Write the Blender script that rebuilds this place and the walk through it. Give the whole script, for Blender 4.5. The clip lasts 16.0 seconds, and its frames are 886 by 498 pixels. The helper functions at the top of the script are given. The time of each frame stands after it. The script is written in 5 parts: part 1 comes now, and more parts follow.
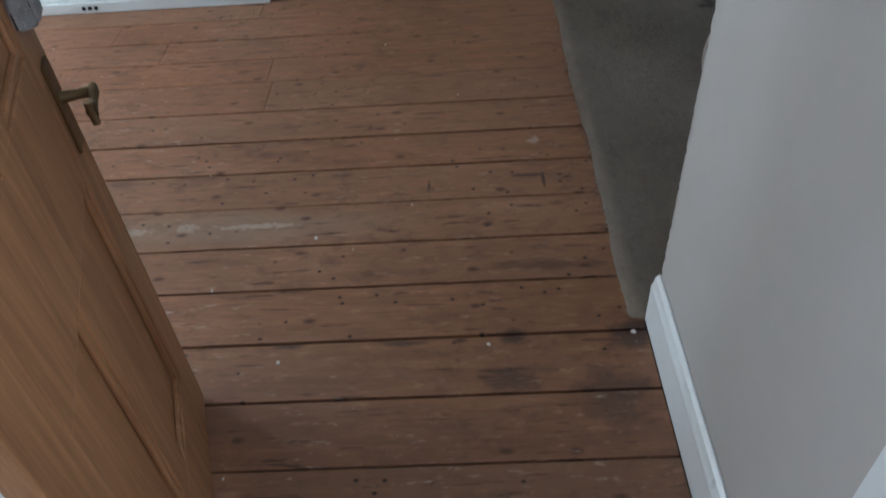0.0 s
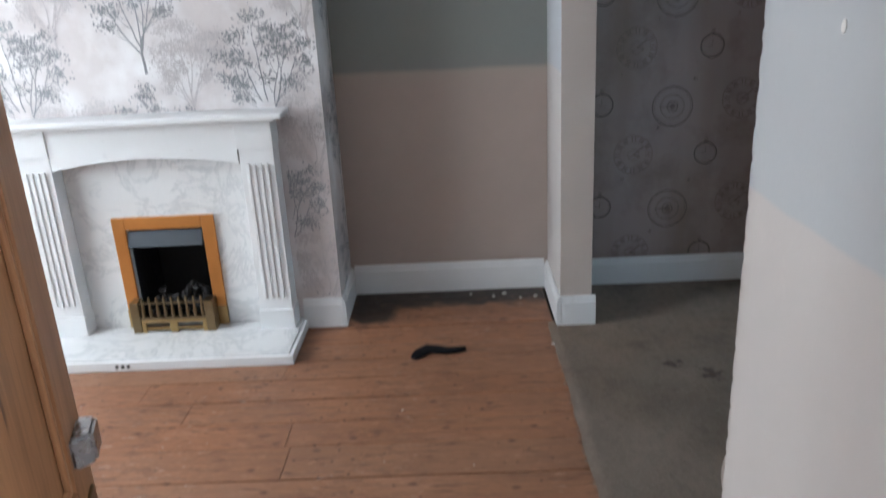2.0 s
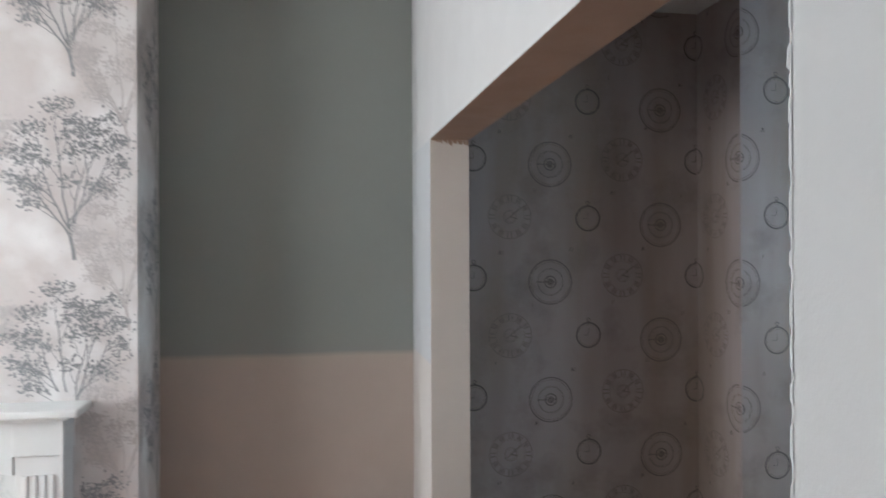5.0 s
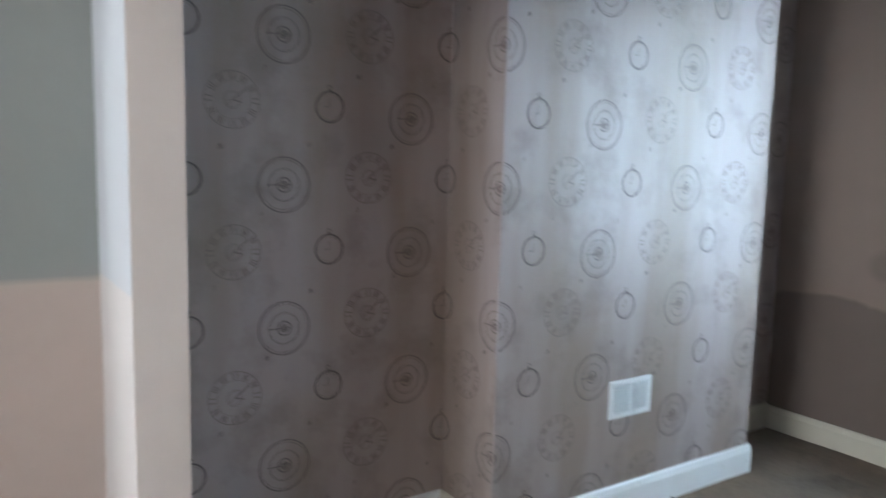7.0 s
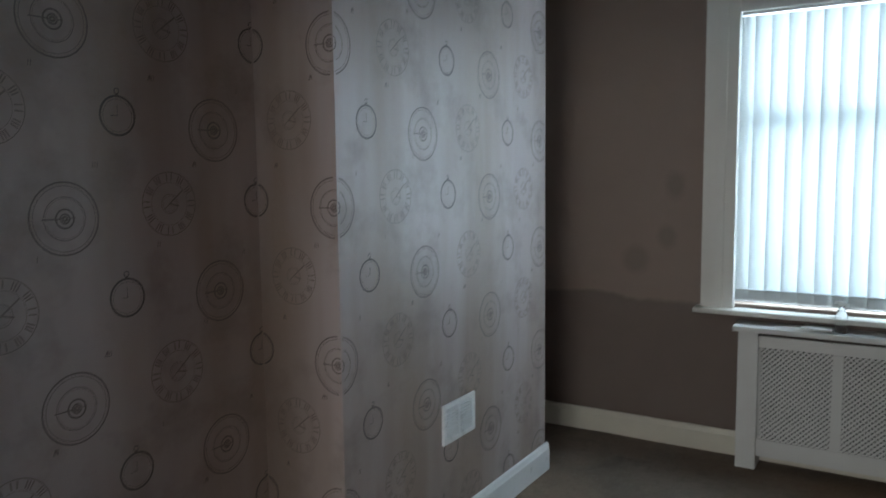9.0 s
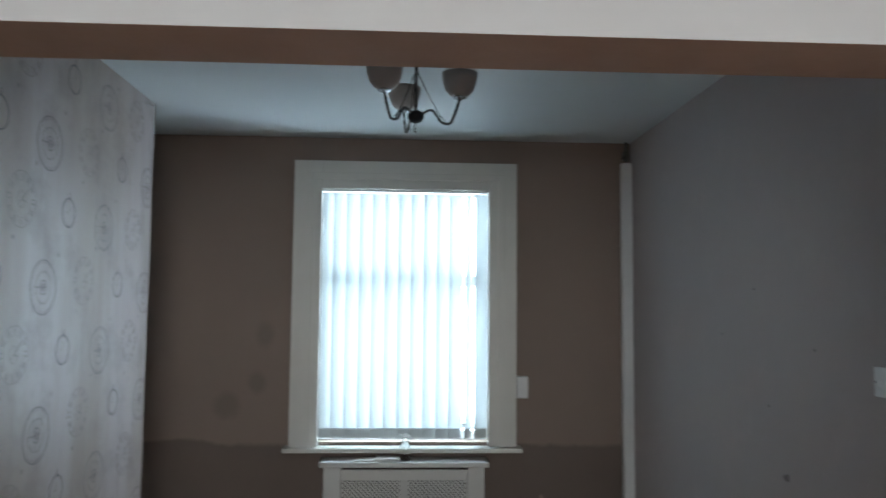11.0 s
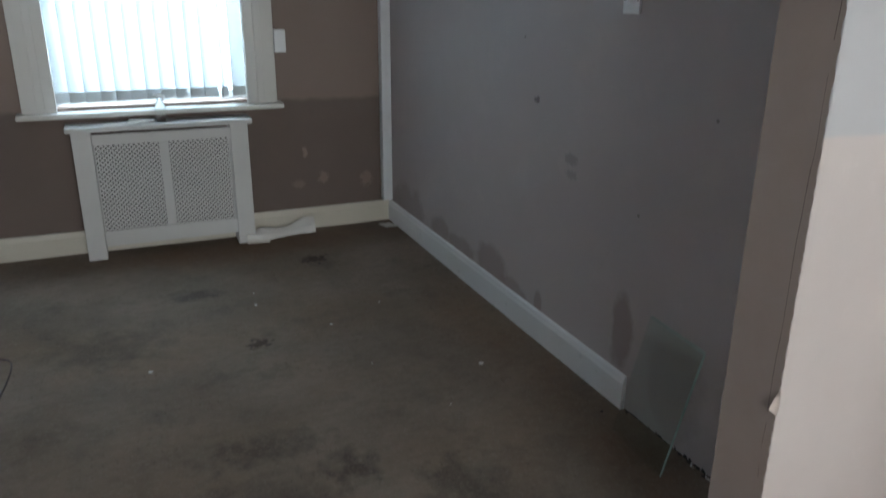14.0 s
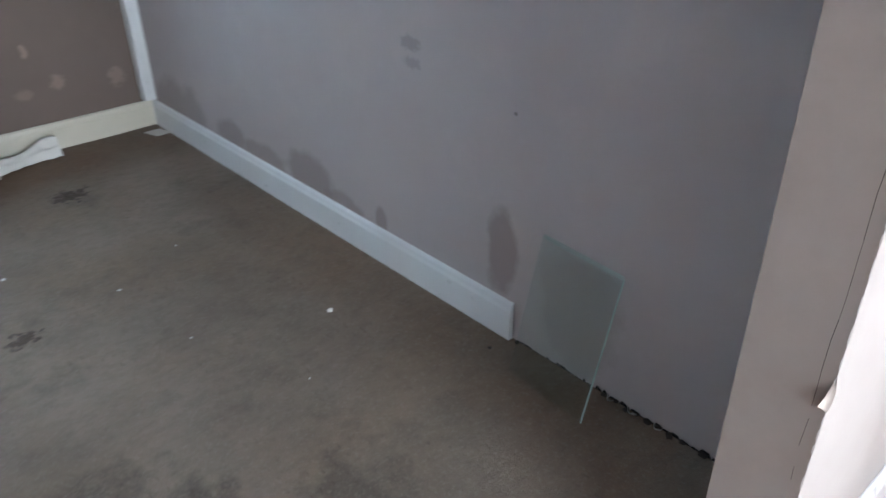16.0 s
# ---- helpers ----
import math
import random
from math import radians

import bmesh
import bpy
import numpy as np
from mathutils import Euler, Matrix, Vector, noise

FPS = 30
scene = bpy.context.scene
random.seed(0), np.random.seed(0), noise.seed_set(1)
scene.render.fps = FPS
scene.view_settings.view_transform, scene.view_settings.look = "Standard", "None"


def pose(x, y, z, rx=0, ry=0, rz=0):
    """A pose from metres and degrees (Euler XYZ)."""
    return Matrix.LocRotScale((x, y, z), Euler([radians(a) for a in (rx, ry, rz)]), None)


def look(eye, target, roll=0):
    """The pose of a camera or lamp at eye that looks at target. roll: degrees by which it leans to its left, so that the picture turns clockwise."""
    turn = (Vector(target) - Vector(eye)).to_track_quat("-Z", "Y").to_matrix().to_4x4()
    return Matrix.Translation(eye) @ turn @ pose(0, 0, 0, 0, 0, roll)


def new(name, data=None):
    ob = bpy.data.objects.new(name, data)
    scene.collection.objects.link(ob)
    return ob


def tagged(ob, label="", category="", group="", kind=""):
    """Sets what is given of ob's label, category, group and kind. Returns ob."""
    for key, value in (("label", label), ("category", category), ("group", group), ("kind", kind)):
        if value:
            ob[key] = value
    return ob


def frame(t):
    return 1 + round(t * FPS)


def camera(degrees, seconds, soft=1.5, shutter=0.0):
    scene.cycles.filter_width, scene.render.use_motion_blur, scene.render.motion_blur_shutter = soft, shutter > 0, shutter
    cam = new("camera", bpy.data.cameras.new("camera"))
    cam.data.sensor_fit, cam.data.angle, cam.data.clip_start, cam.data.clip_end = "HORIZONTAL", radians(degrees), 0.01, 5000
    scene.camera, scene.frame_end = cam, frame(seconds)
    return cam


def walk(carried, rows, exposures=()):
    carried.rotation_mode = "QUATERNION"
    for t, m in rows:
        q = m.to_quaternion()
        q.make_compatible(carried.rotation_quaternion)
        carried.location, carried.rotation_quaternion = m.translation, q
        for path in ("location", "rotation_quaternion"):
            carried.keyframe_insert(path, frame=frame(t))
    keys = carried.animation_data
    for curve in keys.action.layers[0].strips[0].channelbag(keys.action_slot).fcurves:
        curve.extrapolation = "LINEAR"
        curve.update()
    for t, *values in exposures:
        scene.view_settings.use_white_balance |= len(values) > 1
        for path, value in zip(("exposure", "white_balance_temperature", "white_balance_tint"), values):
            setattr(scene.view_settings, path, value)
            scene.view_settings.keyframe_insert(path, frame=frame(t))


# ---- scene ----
cam = camera(60.67, 16.0, soft=1.45, shutter=0.4)

# seconds, eye x y z, yaw, pitch, roll
PATH = [
    (0, -0.434, -3.870, 1.405, 2.79, -43.35, -4.50),
    (0.5, -0.435, -3.867, 1.437, 1.94, -38.22, -3.11),
    (1, -0.435, -3.863, 1.468, 1.61, -33.05, -2.85),
    (1.5, -0.445, -3.856, 1.521, 1.44, -26.95, -2.68),
    (2, -0.467, -3.836, 1.580, 1.36, -19.40, -2.92),
    (2.5, -0.463, -3.819, 1.618, 1.11, -8.56, -2.75),
    (3, -0.504, -3.792, 1.707, 0.42, 3.74, -3.17),
    (5.3, -0.440, -3.197, 1.614, -13.93, -1.84, 0.24),
    (5.5, -0.438, -3.125, 1.617, -16.76, -3.12, 0.52),
    (6, -0.413, -2.954, 1.607, -19.93, -2.52, 0.71),
    (6.5, -0.385, -2.800, 1.600, -23.47, -3.62, 0.81),
    (7, -0.416, -2.634, 1.590, -33.68, -7.07, 1.39),
    (7.5, -0.509, -2.435, 1.601, -47.32, -10.77, 1.13),
    (8, -0.533, -2.287, 1.571, -51.75, -10.64, -0.02),
    (8.2, -0.521, -2.223, 1.564, -51.75, -9.90, -1.02),
    (10.5, -0.886, -1.738, 1.667, -83.10, 4.77, 0.81),
    (11, -0.966, -1.701, 1.673, -92.85, 4.31, 0.54),
    (11.5, -0.976, -1.577, 1.665, -101.43, 3.18, 0.30),
    (12, -0.976, -1.521, 1.650, -108.24, 0.55, 0.27),
    (12.5, -0.971, -1.514, 1.645, -112.92, -3.32, 0.25),
    (13, -0.972, -1.513, 1.589, -113.62, -7.75, 0.47),
    (13.5, -0.972, -1.515, 1.526, -113.36, -14.03, 0.48),
    (14, -0.972, -1.503, 1.501, -113.14, -19.19, 0.44),
    (14.5, -0.860, -1.542, 1.469, -113.51, -26.71, -0.58),
    (15, -0.646, -1.660, 1.425, -113.72, -29.61, -1.83),
    (15.5, -0.477, -1.708, 1.443, -119.77, -29.76, -2.31),
    (16, -0.261, -1.648, 1.479, -131.75, -30.30, -0.63),
]

walk(cam, [(t, pose(x, y, z, 90 + pitch, 0, yaw) @ pose(0, 0, 0, 0, 0, roll)) for t, x, y, z, yaw, pitch, roll in PATH],
     exposures=[(0, -0.35, 5500, 2), (0.5, 0.25, 5500, 3), (1.0, 0.33, 5600, 5), (1.5, 0.28, 5700, 6), (2.0, 0.22, 6000, 10), (2.5, 0.1, 6150, 10), (3.0, 0.0, 6450, 10), (5.3, 0.5, 6350, 10), (6.0, 0.7, 6500, 10), (6.5, 0.95, 6300, 10), (7.0, 0.95, 6150, 10), (7.5, 0.45, 6250, 10), (8.0, -0.3, 6550, 10), (10.5, -0.25, 6600, 10), (11.5, -0.15, 6550, 10), (12.5, -0.15, 6650, 10), (13.5, -0.05, 6550, 10), (14.0, 0.2, 6350, 10), (14.5, 0.8, 6100, 10), (15.0, 1.38, 5900, 10), (16, 1.48, 5850, 10)])

# ---- world and lights ----
world = bpy.data.worlds.new("overcast_sky")
scene.world = world
world.use_nodes = True
sky = world.node_tree.nodes.new("ShaderNodeTexSky")
sky.sky_type = "NISHITA"
sky.sun_disc = False
sky.sun_elevation, sky.sun_rotation = radians(40), radians(60)
world.node_tree.links.new(sky.outputs[0], world.node_tree.nodes["Background"].inputs[0])
world.node_tree.nodes["Background"].inputs[1].default_value = 0.12


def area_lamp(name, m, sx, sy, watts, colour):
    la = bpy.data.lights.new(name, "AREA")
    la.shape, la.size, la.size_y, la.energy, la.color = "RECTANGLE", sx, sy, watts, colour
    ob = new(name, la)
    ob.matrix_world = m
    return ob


sun_data = bpy.data.lights.new("hazy_sun", "SUN")
sun_data.energy, sun_data.angle, sun_data.color = 0.8, radians(15), (1, 0.97, 0.92)
new("hazy_sun", sun_data).matrix_world = look((0, 0, 8), (3, 5, 0))
# daylight in the two window openings, and two fill lamps added in the unseen hall
area_lamp("daylight_back_window", look((4.20, -1.70, 1.78), (0, -1.70, 0.9)), 1.7, 1.8, 300, (0.64, 0.84, 1.0))
area_lamp("daylight_front_window", look((-3.86, -1.75, 1.65), (0, -1.75, 1.2)), 1.9, 1.6, 72, (0.95, 0.97, 0.97))
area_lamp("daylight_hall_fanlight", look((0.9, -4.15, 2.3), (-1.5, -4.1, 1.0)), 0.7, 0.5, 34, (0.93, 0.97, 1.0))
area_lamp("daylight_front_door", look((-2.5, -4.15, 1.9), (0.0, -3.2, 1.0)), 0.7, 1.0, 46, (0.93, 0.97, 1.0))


# ---- mesh helpers ----
def finish(name, bm, material, smooth=False):
    bmesh.ops.recalc_face_normals(bm, faces=bm.faces)
    me = bpy.data.meshes.new(name)
    bm.to_mesh(me)
    bm.free()
    for m in (material if isinstance(material, (list, tuple)) else [material]):
        me.materials.append(m)
    if smooth:
        for p in me.polygons:
            p.use_smooth = True
    return me


def part(name, bm, material, parent=None, label="", smooth=False):
    ob = new(name, finish(name, bm, material, smooth))
    if parent is not None:
        ob.parent = parent
    if label:
        tagged(ob, label)
    return ob


def empty(name, m=None):
    ob = new(name)
    ob.empty_display_size = 0.1
    if m is not None:
        ob.matrix_world = m
    return ob


def structure(name, bm, material, label, category, smooth=False):
    return tagged(part(name, bm, material, None, "", smooth), label, category, "", "structure")


def box(bm, x0, x1, y0, y1, z0, z1, bevel=0.0, m=None):
    """A box, its edges rounded where bevel is given, laid by m."""
    vs = [bm.verts.new(v) for v in ((x0, y0, z0), (x1, y0, z0), (x1, y1, z0), (x0, y1, z0), (x0, y0, z1), (x1, y0, z1), (x1, y1, z1), (x0, y1, z1))]
    fs = [bm.faces.new([vs[i] for i in f]) for f in ((3, 2, 1, 0), (4, 5, 6, 7), (0, 1, 5, 4), (1, 2, 6, 5), (2, 3, 7, 6), (3, 0, 4, 7))]
    geom = vs
    if bevel > 0:
        es = list({e for f in fs for e in f.edges})
        r = bmesh.ops.bevel(bm, geom=es, offset=bevel, segments=2, affect="EDGES", profile=0.6)
        geom = list({v for f in r["faces"] for v in f.verts} | {v for v in vs if v.is_valid})
    if m is not None:
        bmesh.ops.transform(bm, matrix=m, verts=geom)
    return geom


def boxes(*rows, bevel=0.0):
    bm = bmesh.new()
    for r in rows:
        box(bm, *r, bevel=bevel)
    return bm


def tube(bm, points, radius, sides=10, closed=False):
    """A round rod along points; radius is one number or one a point."""
    pts = [Vector(p) for p in points]
    n = len(pts)
    rad = radius if isinstance(radius, (list, tuple)) else [radius] * n
    rings = []
    ref = Vector((0, 0, 1))
    for i, p in enumerate(pts):
        a, b = pts[i - 1 if (i > 0 or closed) else 0], pts[(i + 1) % n if (i < n - 1 or closed) else n - 1]
        d = (b - a).normalized()
        u = d.cross(ref if abs(d.dot(ref)) < 0.95 else Vector((1, 0, 0))).normalized()
        w = u.cross(d).normalized()
        rings.append([bm.verts.new(p + (u * math.cos(k * math.tau / sides) + w * math.sin(k * math.tau / sides)) * rad[i]) for k in range(sides)])
    for i in range(n if closed else n - 1):
        r0, r1 = rings[i], rings[(i + 1) % n]
        for k in range(sides):
            bm.faces.new((r0[k], r0[(k + 1) % sides], r1[(k + 1) % sides], r1[k]))
    if not closed:
        bm.faces.new(rings[0])
        bm.faces.new(rings[-1][::-1])


def lathe(bm, profile, centre, sides=24, cap=True):
    """Turns (radius, height) pairs about a vertical axis through centre."""
    c = Vector(centre)
    rings = [[bm.verts.new(c + Vector((r * math.cos(k * math.tau / sides), r * math.sin(k * math.tau / sides), z))) for k in range(sides)] for r, z in profile]
    for r0, r1 in zip(rings, rings[1:]):
        for k in range(sides):
            bm.faces.new((r0[k], r0[(k + 1) % sides], r1[(k + 1) % sides], r1[k]))
    if cap:
        bm.faces.new(rings[0][::-1])
        bm.faces.new(rings[-1])


def sweep(bm, profile, a, b, out):
    """Sweeps a profile of (distance out from the wall, height) along the line a-b; out: the wall's normal in plan."""
    o = Vector((out[0], out[1], 0))
    r = [[bm.verts.new(Vector(p) + o * d + Vector((0, 0, h))) for d, h in profile] for p in (a, b)]
    n = len(profile)
    for i in range(n):
        bm.faces.new((r[0][i], r[0][(i + 1) % n], r[1][(i + 1) % n], r[1][i]))
    bm.faces.new(r[0][::-1])
    bm.faces.new(r[1])


# ---- materials ----
class Nodes:
    def __init__(self, name):
        self.m = bpy.data.materials.new(name)
        self.m.use_nodes = True
        self.t = self.m.node_tree
        self.b = self.t.nodes["Principled BSDF"]
        self.out = self.t.nodes["Material Output"]
        self.pos = self.t.nodes.new("ShaderNodeNewGeometry").outputs["Position"]

    def put(self, node, socket, value):
        if isinstance(value, bpy.types.NodeSocket):
            self.t.links.new(value, node.inputs[socket])
        else:
            node.inputs[socket].default_value = value

    def scaled(self, sx, sy, sz, source=None):
        n = self.t.nodes.new("ShaderNodeMapping")
        self.put(n, "Vector", source or self.pos)
        n.inputs["Scale"].default_value = (sx, sy, sz)
        return n.outputs[0]

    def noise(self, scale, detail=4.0, rough=0.55, vector=None, distort=0.0):
        n = self.t.nodes.new("ShaderNodeTexNoise")
        self.put(n, "Vector", vector or self.pos)
        n.inputs["Scale"].default_value, n.inputs["Detail"].default_value, n.inputs["Roughness"].default_value = scale, detail, rough
        n.inputs["Distortion"].default_value = distort
        return n.outputs["Fac"]

    def cells(self, scale, vector=None, feature="F1", flat=False):
        n = self.t.nodes.new("ShaderNodeTexVoronoi")
        n.feature = feature
        n.voronoi_dimensions = "2D" if flat else "3D"
        self.put(n, "Vector", vector or self.pos)
        n.inputs["Scale"].default_value = scale
        return n.outputs["Distance"]

    def ramp(self, fac, *stops):
        n = self.t.nodes.new("ShaderNodeValToRGB")
        self.put(n, "Fac", fac)
        e = n.color_ramp.elements
        while len(e) < len(stops):
            e.new(0.5)
        for s, (p, c) in zip(e, stops):
            s.position = p
            s.color = (c, c, c, 1) if isinstance(c, (int, float)) else (*c, 1)
        return n.outputs["Color"]

    def mix(self, fac, a, b, how="MIX"):
        n = self.t.nodes.new("ShaderNodeMix")
        n.data_type, n.blend_type = "RGBA", how
        self.put(n, 0, fac)
        self.put(n, 6, (*a, 1) if isinstance(a, tuple) else a)
        self.put(n, 7, (*b, 1) if isinstance(b, tuple) else b)
        return n.outputs[2]

    def math(self, how, a, b=0.0, c=0.0):
        n = self.t.nodes.new("ShaderNodeMath")
        n.operation = how
        self.put(n, 0, a)
        self.put(n, 1, b)
        self.put(n, 2, c)
        return n.outputs[0]

    def axis(self, k, source=None):
        n = self.t.nodes.new("ShaderNodeSeparateXYZ")
        self.put(n, 0, source or self.pos)
        return n.outputs[k]

    def spot(self, centre, radii, strength=1.0, ragged=0.5, soft=0.25, grain=7.0):
        """A stain or painted shade of an uneven outline about a place in the room."""
        n = self.t.nodes.new("ShaderNodeMapping")
        self.put(n, "Vector", self.pos)
        n.inputs["Scale"].default_value = tuple(1 / r for r in radii)
        n.inputs["Location"].default_value = tuple(-c / r for c, r in zip(centre, radii))
        d = self.t.nodes.new("ShaderNodeVectorMath")
        d.operation = "LENGTH"
        self.put(d, 0, n.outputs[0])
        e = self.math("MULTIPLY_ADD", self.math("SUBTRACT", self.noise(grain, 5, 0.6), 0.5), ragged * 2, d.outputs["Value"])
        return self.ramp(e, (max(0.0, 0.8 - soft), strength), (0.8 + soft * 0.8, 0.0))

    def stains(self, c, rows, tone, **kw):
        for centre, radii, strength in rows:
            c = self.mix(self.spot(centre, radii, strength, **kw), c, tone)
        return c

    def random(self):
        return self.t.nodes.new("ShaderNodeObjectInfo").outputs["Random"]

    def bump(self, height, strength=0.3, distance=0.01):
        n = self.t.nodes.new("ShaderNodeBump")
        n.inputs["Strength"].default_value, n.inputs["Distance"].default_value = strength, distance
        self.put(n, "Height", height)
        self.t.links.new(n.outputs[0], self.b.inputs["Normal"])

    def done(self, colour, rough=0.6, metal=0.0, spec=0.5):
        self.put(self.b, "Base Color", (*colour, 1) if isinstance(colour, tuple) else colour)
        self.put(self.b, "Roughness", rough)
        self.put(self.b, "Metallic", metal)
        self.put(self.b, "Specular IOR Level", spec)
        return self.m


def plain(name, c, rough=0.5, metal=0.0, vary=0.12, scale=9.0, bump=0.05, spec=0.5):
    """A paint, plastic or metal with faint blotches and fine relief."""
    n = Nodes(name)
    f = n.mix(n.noise(scale, 5), tuple(x * (1 - vary) for x in c), tuple(min(1, x * (1 + vary)) for x in c))
    f = n.mix(n.math("MULTIPLY", n.noise(scale * 14, 3), 0.3), f, tuple(x * (1 - vary) for x in c))
    n.bump(n.noise(scale * 22, 3), bump, 0.002)
    return n.done(f, n.ramp(n.noise(scale * 2.5, 3), (0.3, rough * 0.85), (0.7, min(1, rough * 1.15))), metal, spec)


def plaster_two_tone(name, upper, lower, height, wave=0.03, soft=0.012, rough=0.8, mott=0.10, axis_k=2, jag=3.0, dark=(), pale=()):
    """Wall paint above bare or repainted plaster below, met at a hand-cut line."""
    n = Nodes(name)
    z = n.math("ADD", n.axis(axis_k), n.math("MULTIPLY", n.math("SUBTRACT", n.noise(jag, 4, 0.6), 0.5), wave * 2))
    t = n.ramp(n.math("MULTIPLY_ADD", n.math("SUBTRACT", z, height), 0.5 / soft, 0.5), (0.0, 0.0), (1.0, 1.0))
    lo = n.mix(n.noise(2.6, 6, 0.65), tuple(x * (1 - mott) for x in lower), tuple(x * (1 + mott) for x in lower))
    lo = n.mix(n.ramp(n.noise(7.0, 6, 0.7), (0.62, 0.0), (0.8, 0.35)), lo, tuple(x * 1.25 for x in lower))
    up = n.mix(n.noise(1.7, 5, 0.6), tuple(x * (1 - mott * 0.6) for x in upper), tuple(x * (1 + mott * 0.6) for x in upper))
    up = n.mix(n.math("MULTIPLY", n.noise(60, 3), 0.25), up, tuple(x * 0.85 for x in upper))
    n.bump(n.math("ADD", n.noise(14, 5), n.math("MULTIPLY", n.noise(160, 2), 0.4)), 0.18, 0.004)
    c = n.mix(t, lo, up)
    c = n.stains(c, dark, tuple(x * 0.62 for x in upper), ragged=0.35, soft=0.3)
    c = n.stains(c, pale, tuple(min(1, x * 1.9) for x in lower), ragged=0.9, soft=0.2, grain=40.0)
    return n.done(c, rough)


def floorboard_pine():
    n = Nodes("worn_pine_board")
    rnd = n.random()
    shift = n.t.nodes.new("ShaderNodeVectorMath")
    shift.operation = "ADD"
    comb = n.t.nodes.new("ShaderNodeCombineXYZ")
    n.put(comb, 0, n.math("MULTIPLY", rnd, 37.0))
    n.put(comb, 1, n.math("MULTIPLY", rnd, 11.0))
    n.put(shift, 0, n.pos)
    n.put(shift, 1, comb.outputs[0])
    p = shift.outputs[0]
    g = n.noise(2.2, 6, 0.62, n.scaled(1.1, 20, 6, p), 0.9)
    fine = n.noise(9.0, 5, 0.65, n.scaled(1.6, 60, 10, p))
    c = n.mix(n.ramp(g, (0.30, 0.0), (0.70, 1.0)), (0.262, 0.110, 0.053), (0.485, 0.220, 0.110))
    c = n.mix(n.ramp(fine, (0.40, 0.0), (0.66, 0.8)), c, (0.165, 0.072, 0.040))
    c = n.mix(n.ramp(rnd, (0.0, 0.0), (1.0, 0.45)), c, (0.290, 0.172, 0.108))
    c = n.mix(n.ramp(n.noise(5.5, 5, 0.7, n.scaled(0.7, 1.6, 1, p)), (0.52, 0.0), (0.72, 0.55)), c, (0.180, 0.092, 0.060))
    c = n.mix(n.ramp(n.noise(3.2, 5, 0.7, n.scaled(0.6, 1.8, 1, p)), (0.54, 0.0), (0.70, 0.45)), c, (0.46, 0.255, 0.165))
    c = n.mix(n.ramp(n.noise(1.1, 5, 0.65), (0.42, 0.0), (0.70, 0.55)), c, (0.160, 0.075, 0.044))
    # traffic-darkened boards by the doorway, a pale worn strip, and a dirty strip along the alcove
    c = n.stains(c, [((-0.45, -3.0, 0), (1.1, 0.75, 1), 0.45)], (0.150, 0.084, 0.050), ragged=0.5, soft=0.6, grain=3.0)
    c = n.stains(c, [((-1.15, -2.255, 0), (0.62, 0.085, 1), 0.6)], (0.30, 0.205, 0.140), ragged=0.35, soft=0.35, grain=5.0)
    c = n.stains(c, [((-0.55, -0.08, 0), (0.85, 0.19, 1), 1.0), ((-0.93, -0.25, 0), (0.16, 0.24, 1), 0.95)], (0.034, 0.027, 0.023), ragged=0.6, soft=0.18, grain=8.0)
    # trodden-in grime and pale rubbed patches
    grime = n.math("MULTIPLY", n.ramp(n.noise(13, 6, 0.75, n.scaled(0.8, 1.3, 1)), (0.50, 0.0), (0.66, 0.8)), n.ramp(n.noise(1.5, 3), (0.40, 0.25), (0.62, 1.0)))
    c = n.mix(grime, c, (0.105, 0.056, 0.036))
    c = n.mix(n.ramp(n.noise(22, 5, 0.75, n.scaled(0.5, 1.6, 1, p)), (0.58, 0.0), (0.70, 0.55)), c, (0.50, 0.285, 0.175))
    # knots, nail holes, dents
    kn = n.cells(3.6, n.scaled(0.8, 1.5, 1.0, p), flat=True)
    c = n.mix(n.ramp(kn, (0.02, 0.85), (0.062, 0.0)), c, (0.075, 0.032, 0.020))
    nail = n.cells(11.0, n.scaled(0.8, 1.0, 1.0), flat=True)
    c = n.mix(n.math("MULTIPLY", n.ramp(nail, (0.030, 1.0), (0.062, 0.0)), n.ramp(n.noise(2.6, 3), (0.46, 0.0), (0.54, 1.0))), c, (0.022, 0.013, 0.010))
    slit = n.ramp(n.noise(9, 3, 0.6, n.scaled(0.55, 7.0, 1, p)), (0.63, 0.0), (0.67, 0.8))
    c = n.mix(slit, c, (0.060, 0.029, 0.019))
    gouge = n.math("MULTIPLY", n.ramp(n.noise(15, 4, 0.7, n.scaled(0.45, 2.4, 1)), (0.60, 0.0), (0.68, 0.9)), n.ramp(n.noise(2.1, 3), (0.48, 0.0), (0.58, 1.0)))
    c = n.mix(gouge, c, (0.075, 0.035, 0.022))
    c = n.stains(c, [((-0.34, -2.695, 0), (0.040, 0.028, 1), 0.9), ((-0.35, -2.82, 0), (0.08, 0.045, 1), 0.55), ((-0.05, -2.70, 0), (0.07, 0.06, 1), 0.9), ((-0.207, -2.10, 0), (0.007, 0.050, 1), 0.9), ((-0.25, -2.075, 0), (0.07, 0.010, 1), 0.8), ((-0.546, -2.105, 0), (0.006, 0.036, 1), 0.9), ((-0.88, -2.70, 0), (0.055, 0.016, 1), 0.8), ((-0.60, -2.705, 0), (0.06, 0.010, 1), 0.8), ((-0.25, -2.46, 0), (0.20, 0.020, 1), 0.5), ((-0.03, -1.7, 0), (0.035, 1.1, 1), 0.5), ((-0.12, -2.88, 0), (0.10, 0.10, 1), 0.6)], (0.070, 0.042, 0.032), ragged=0.9, soft=0.35, grain=16.0)
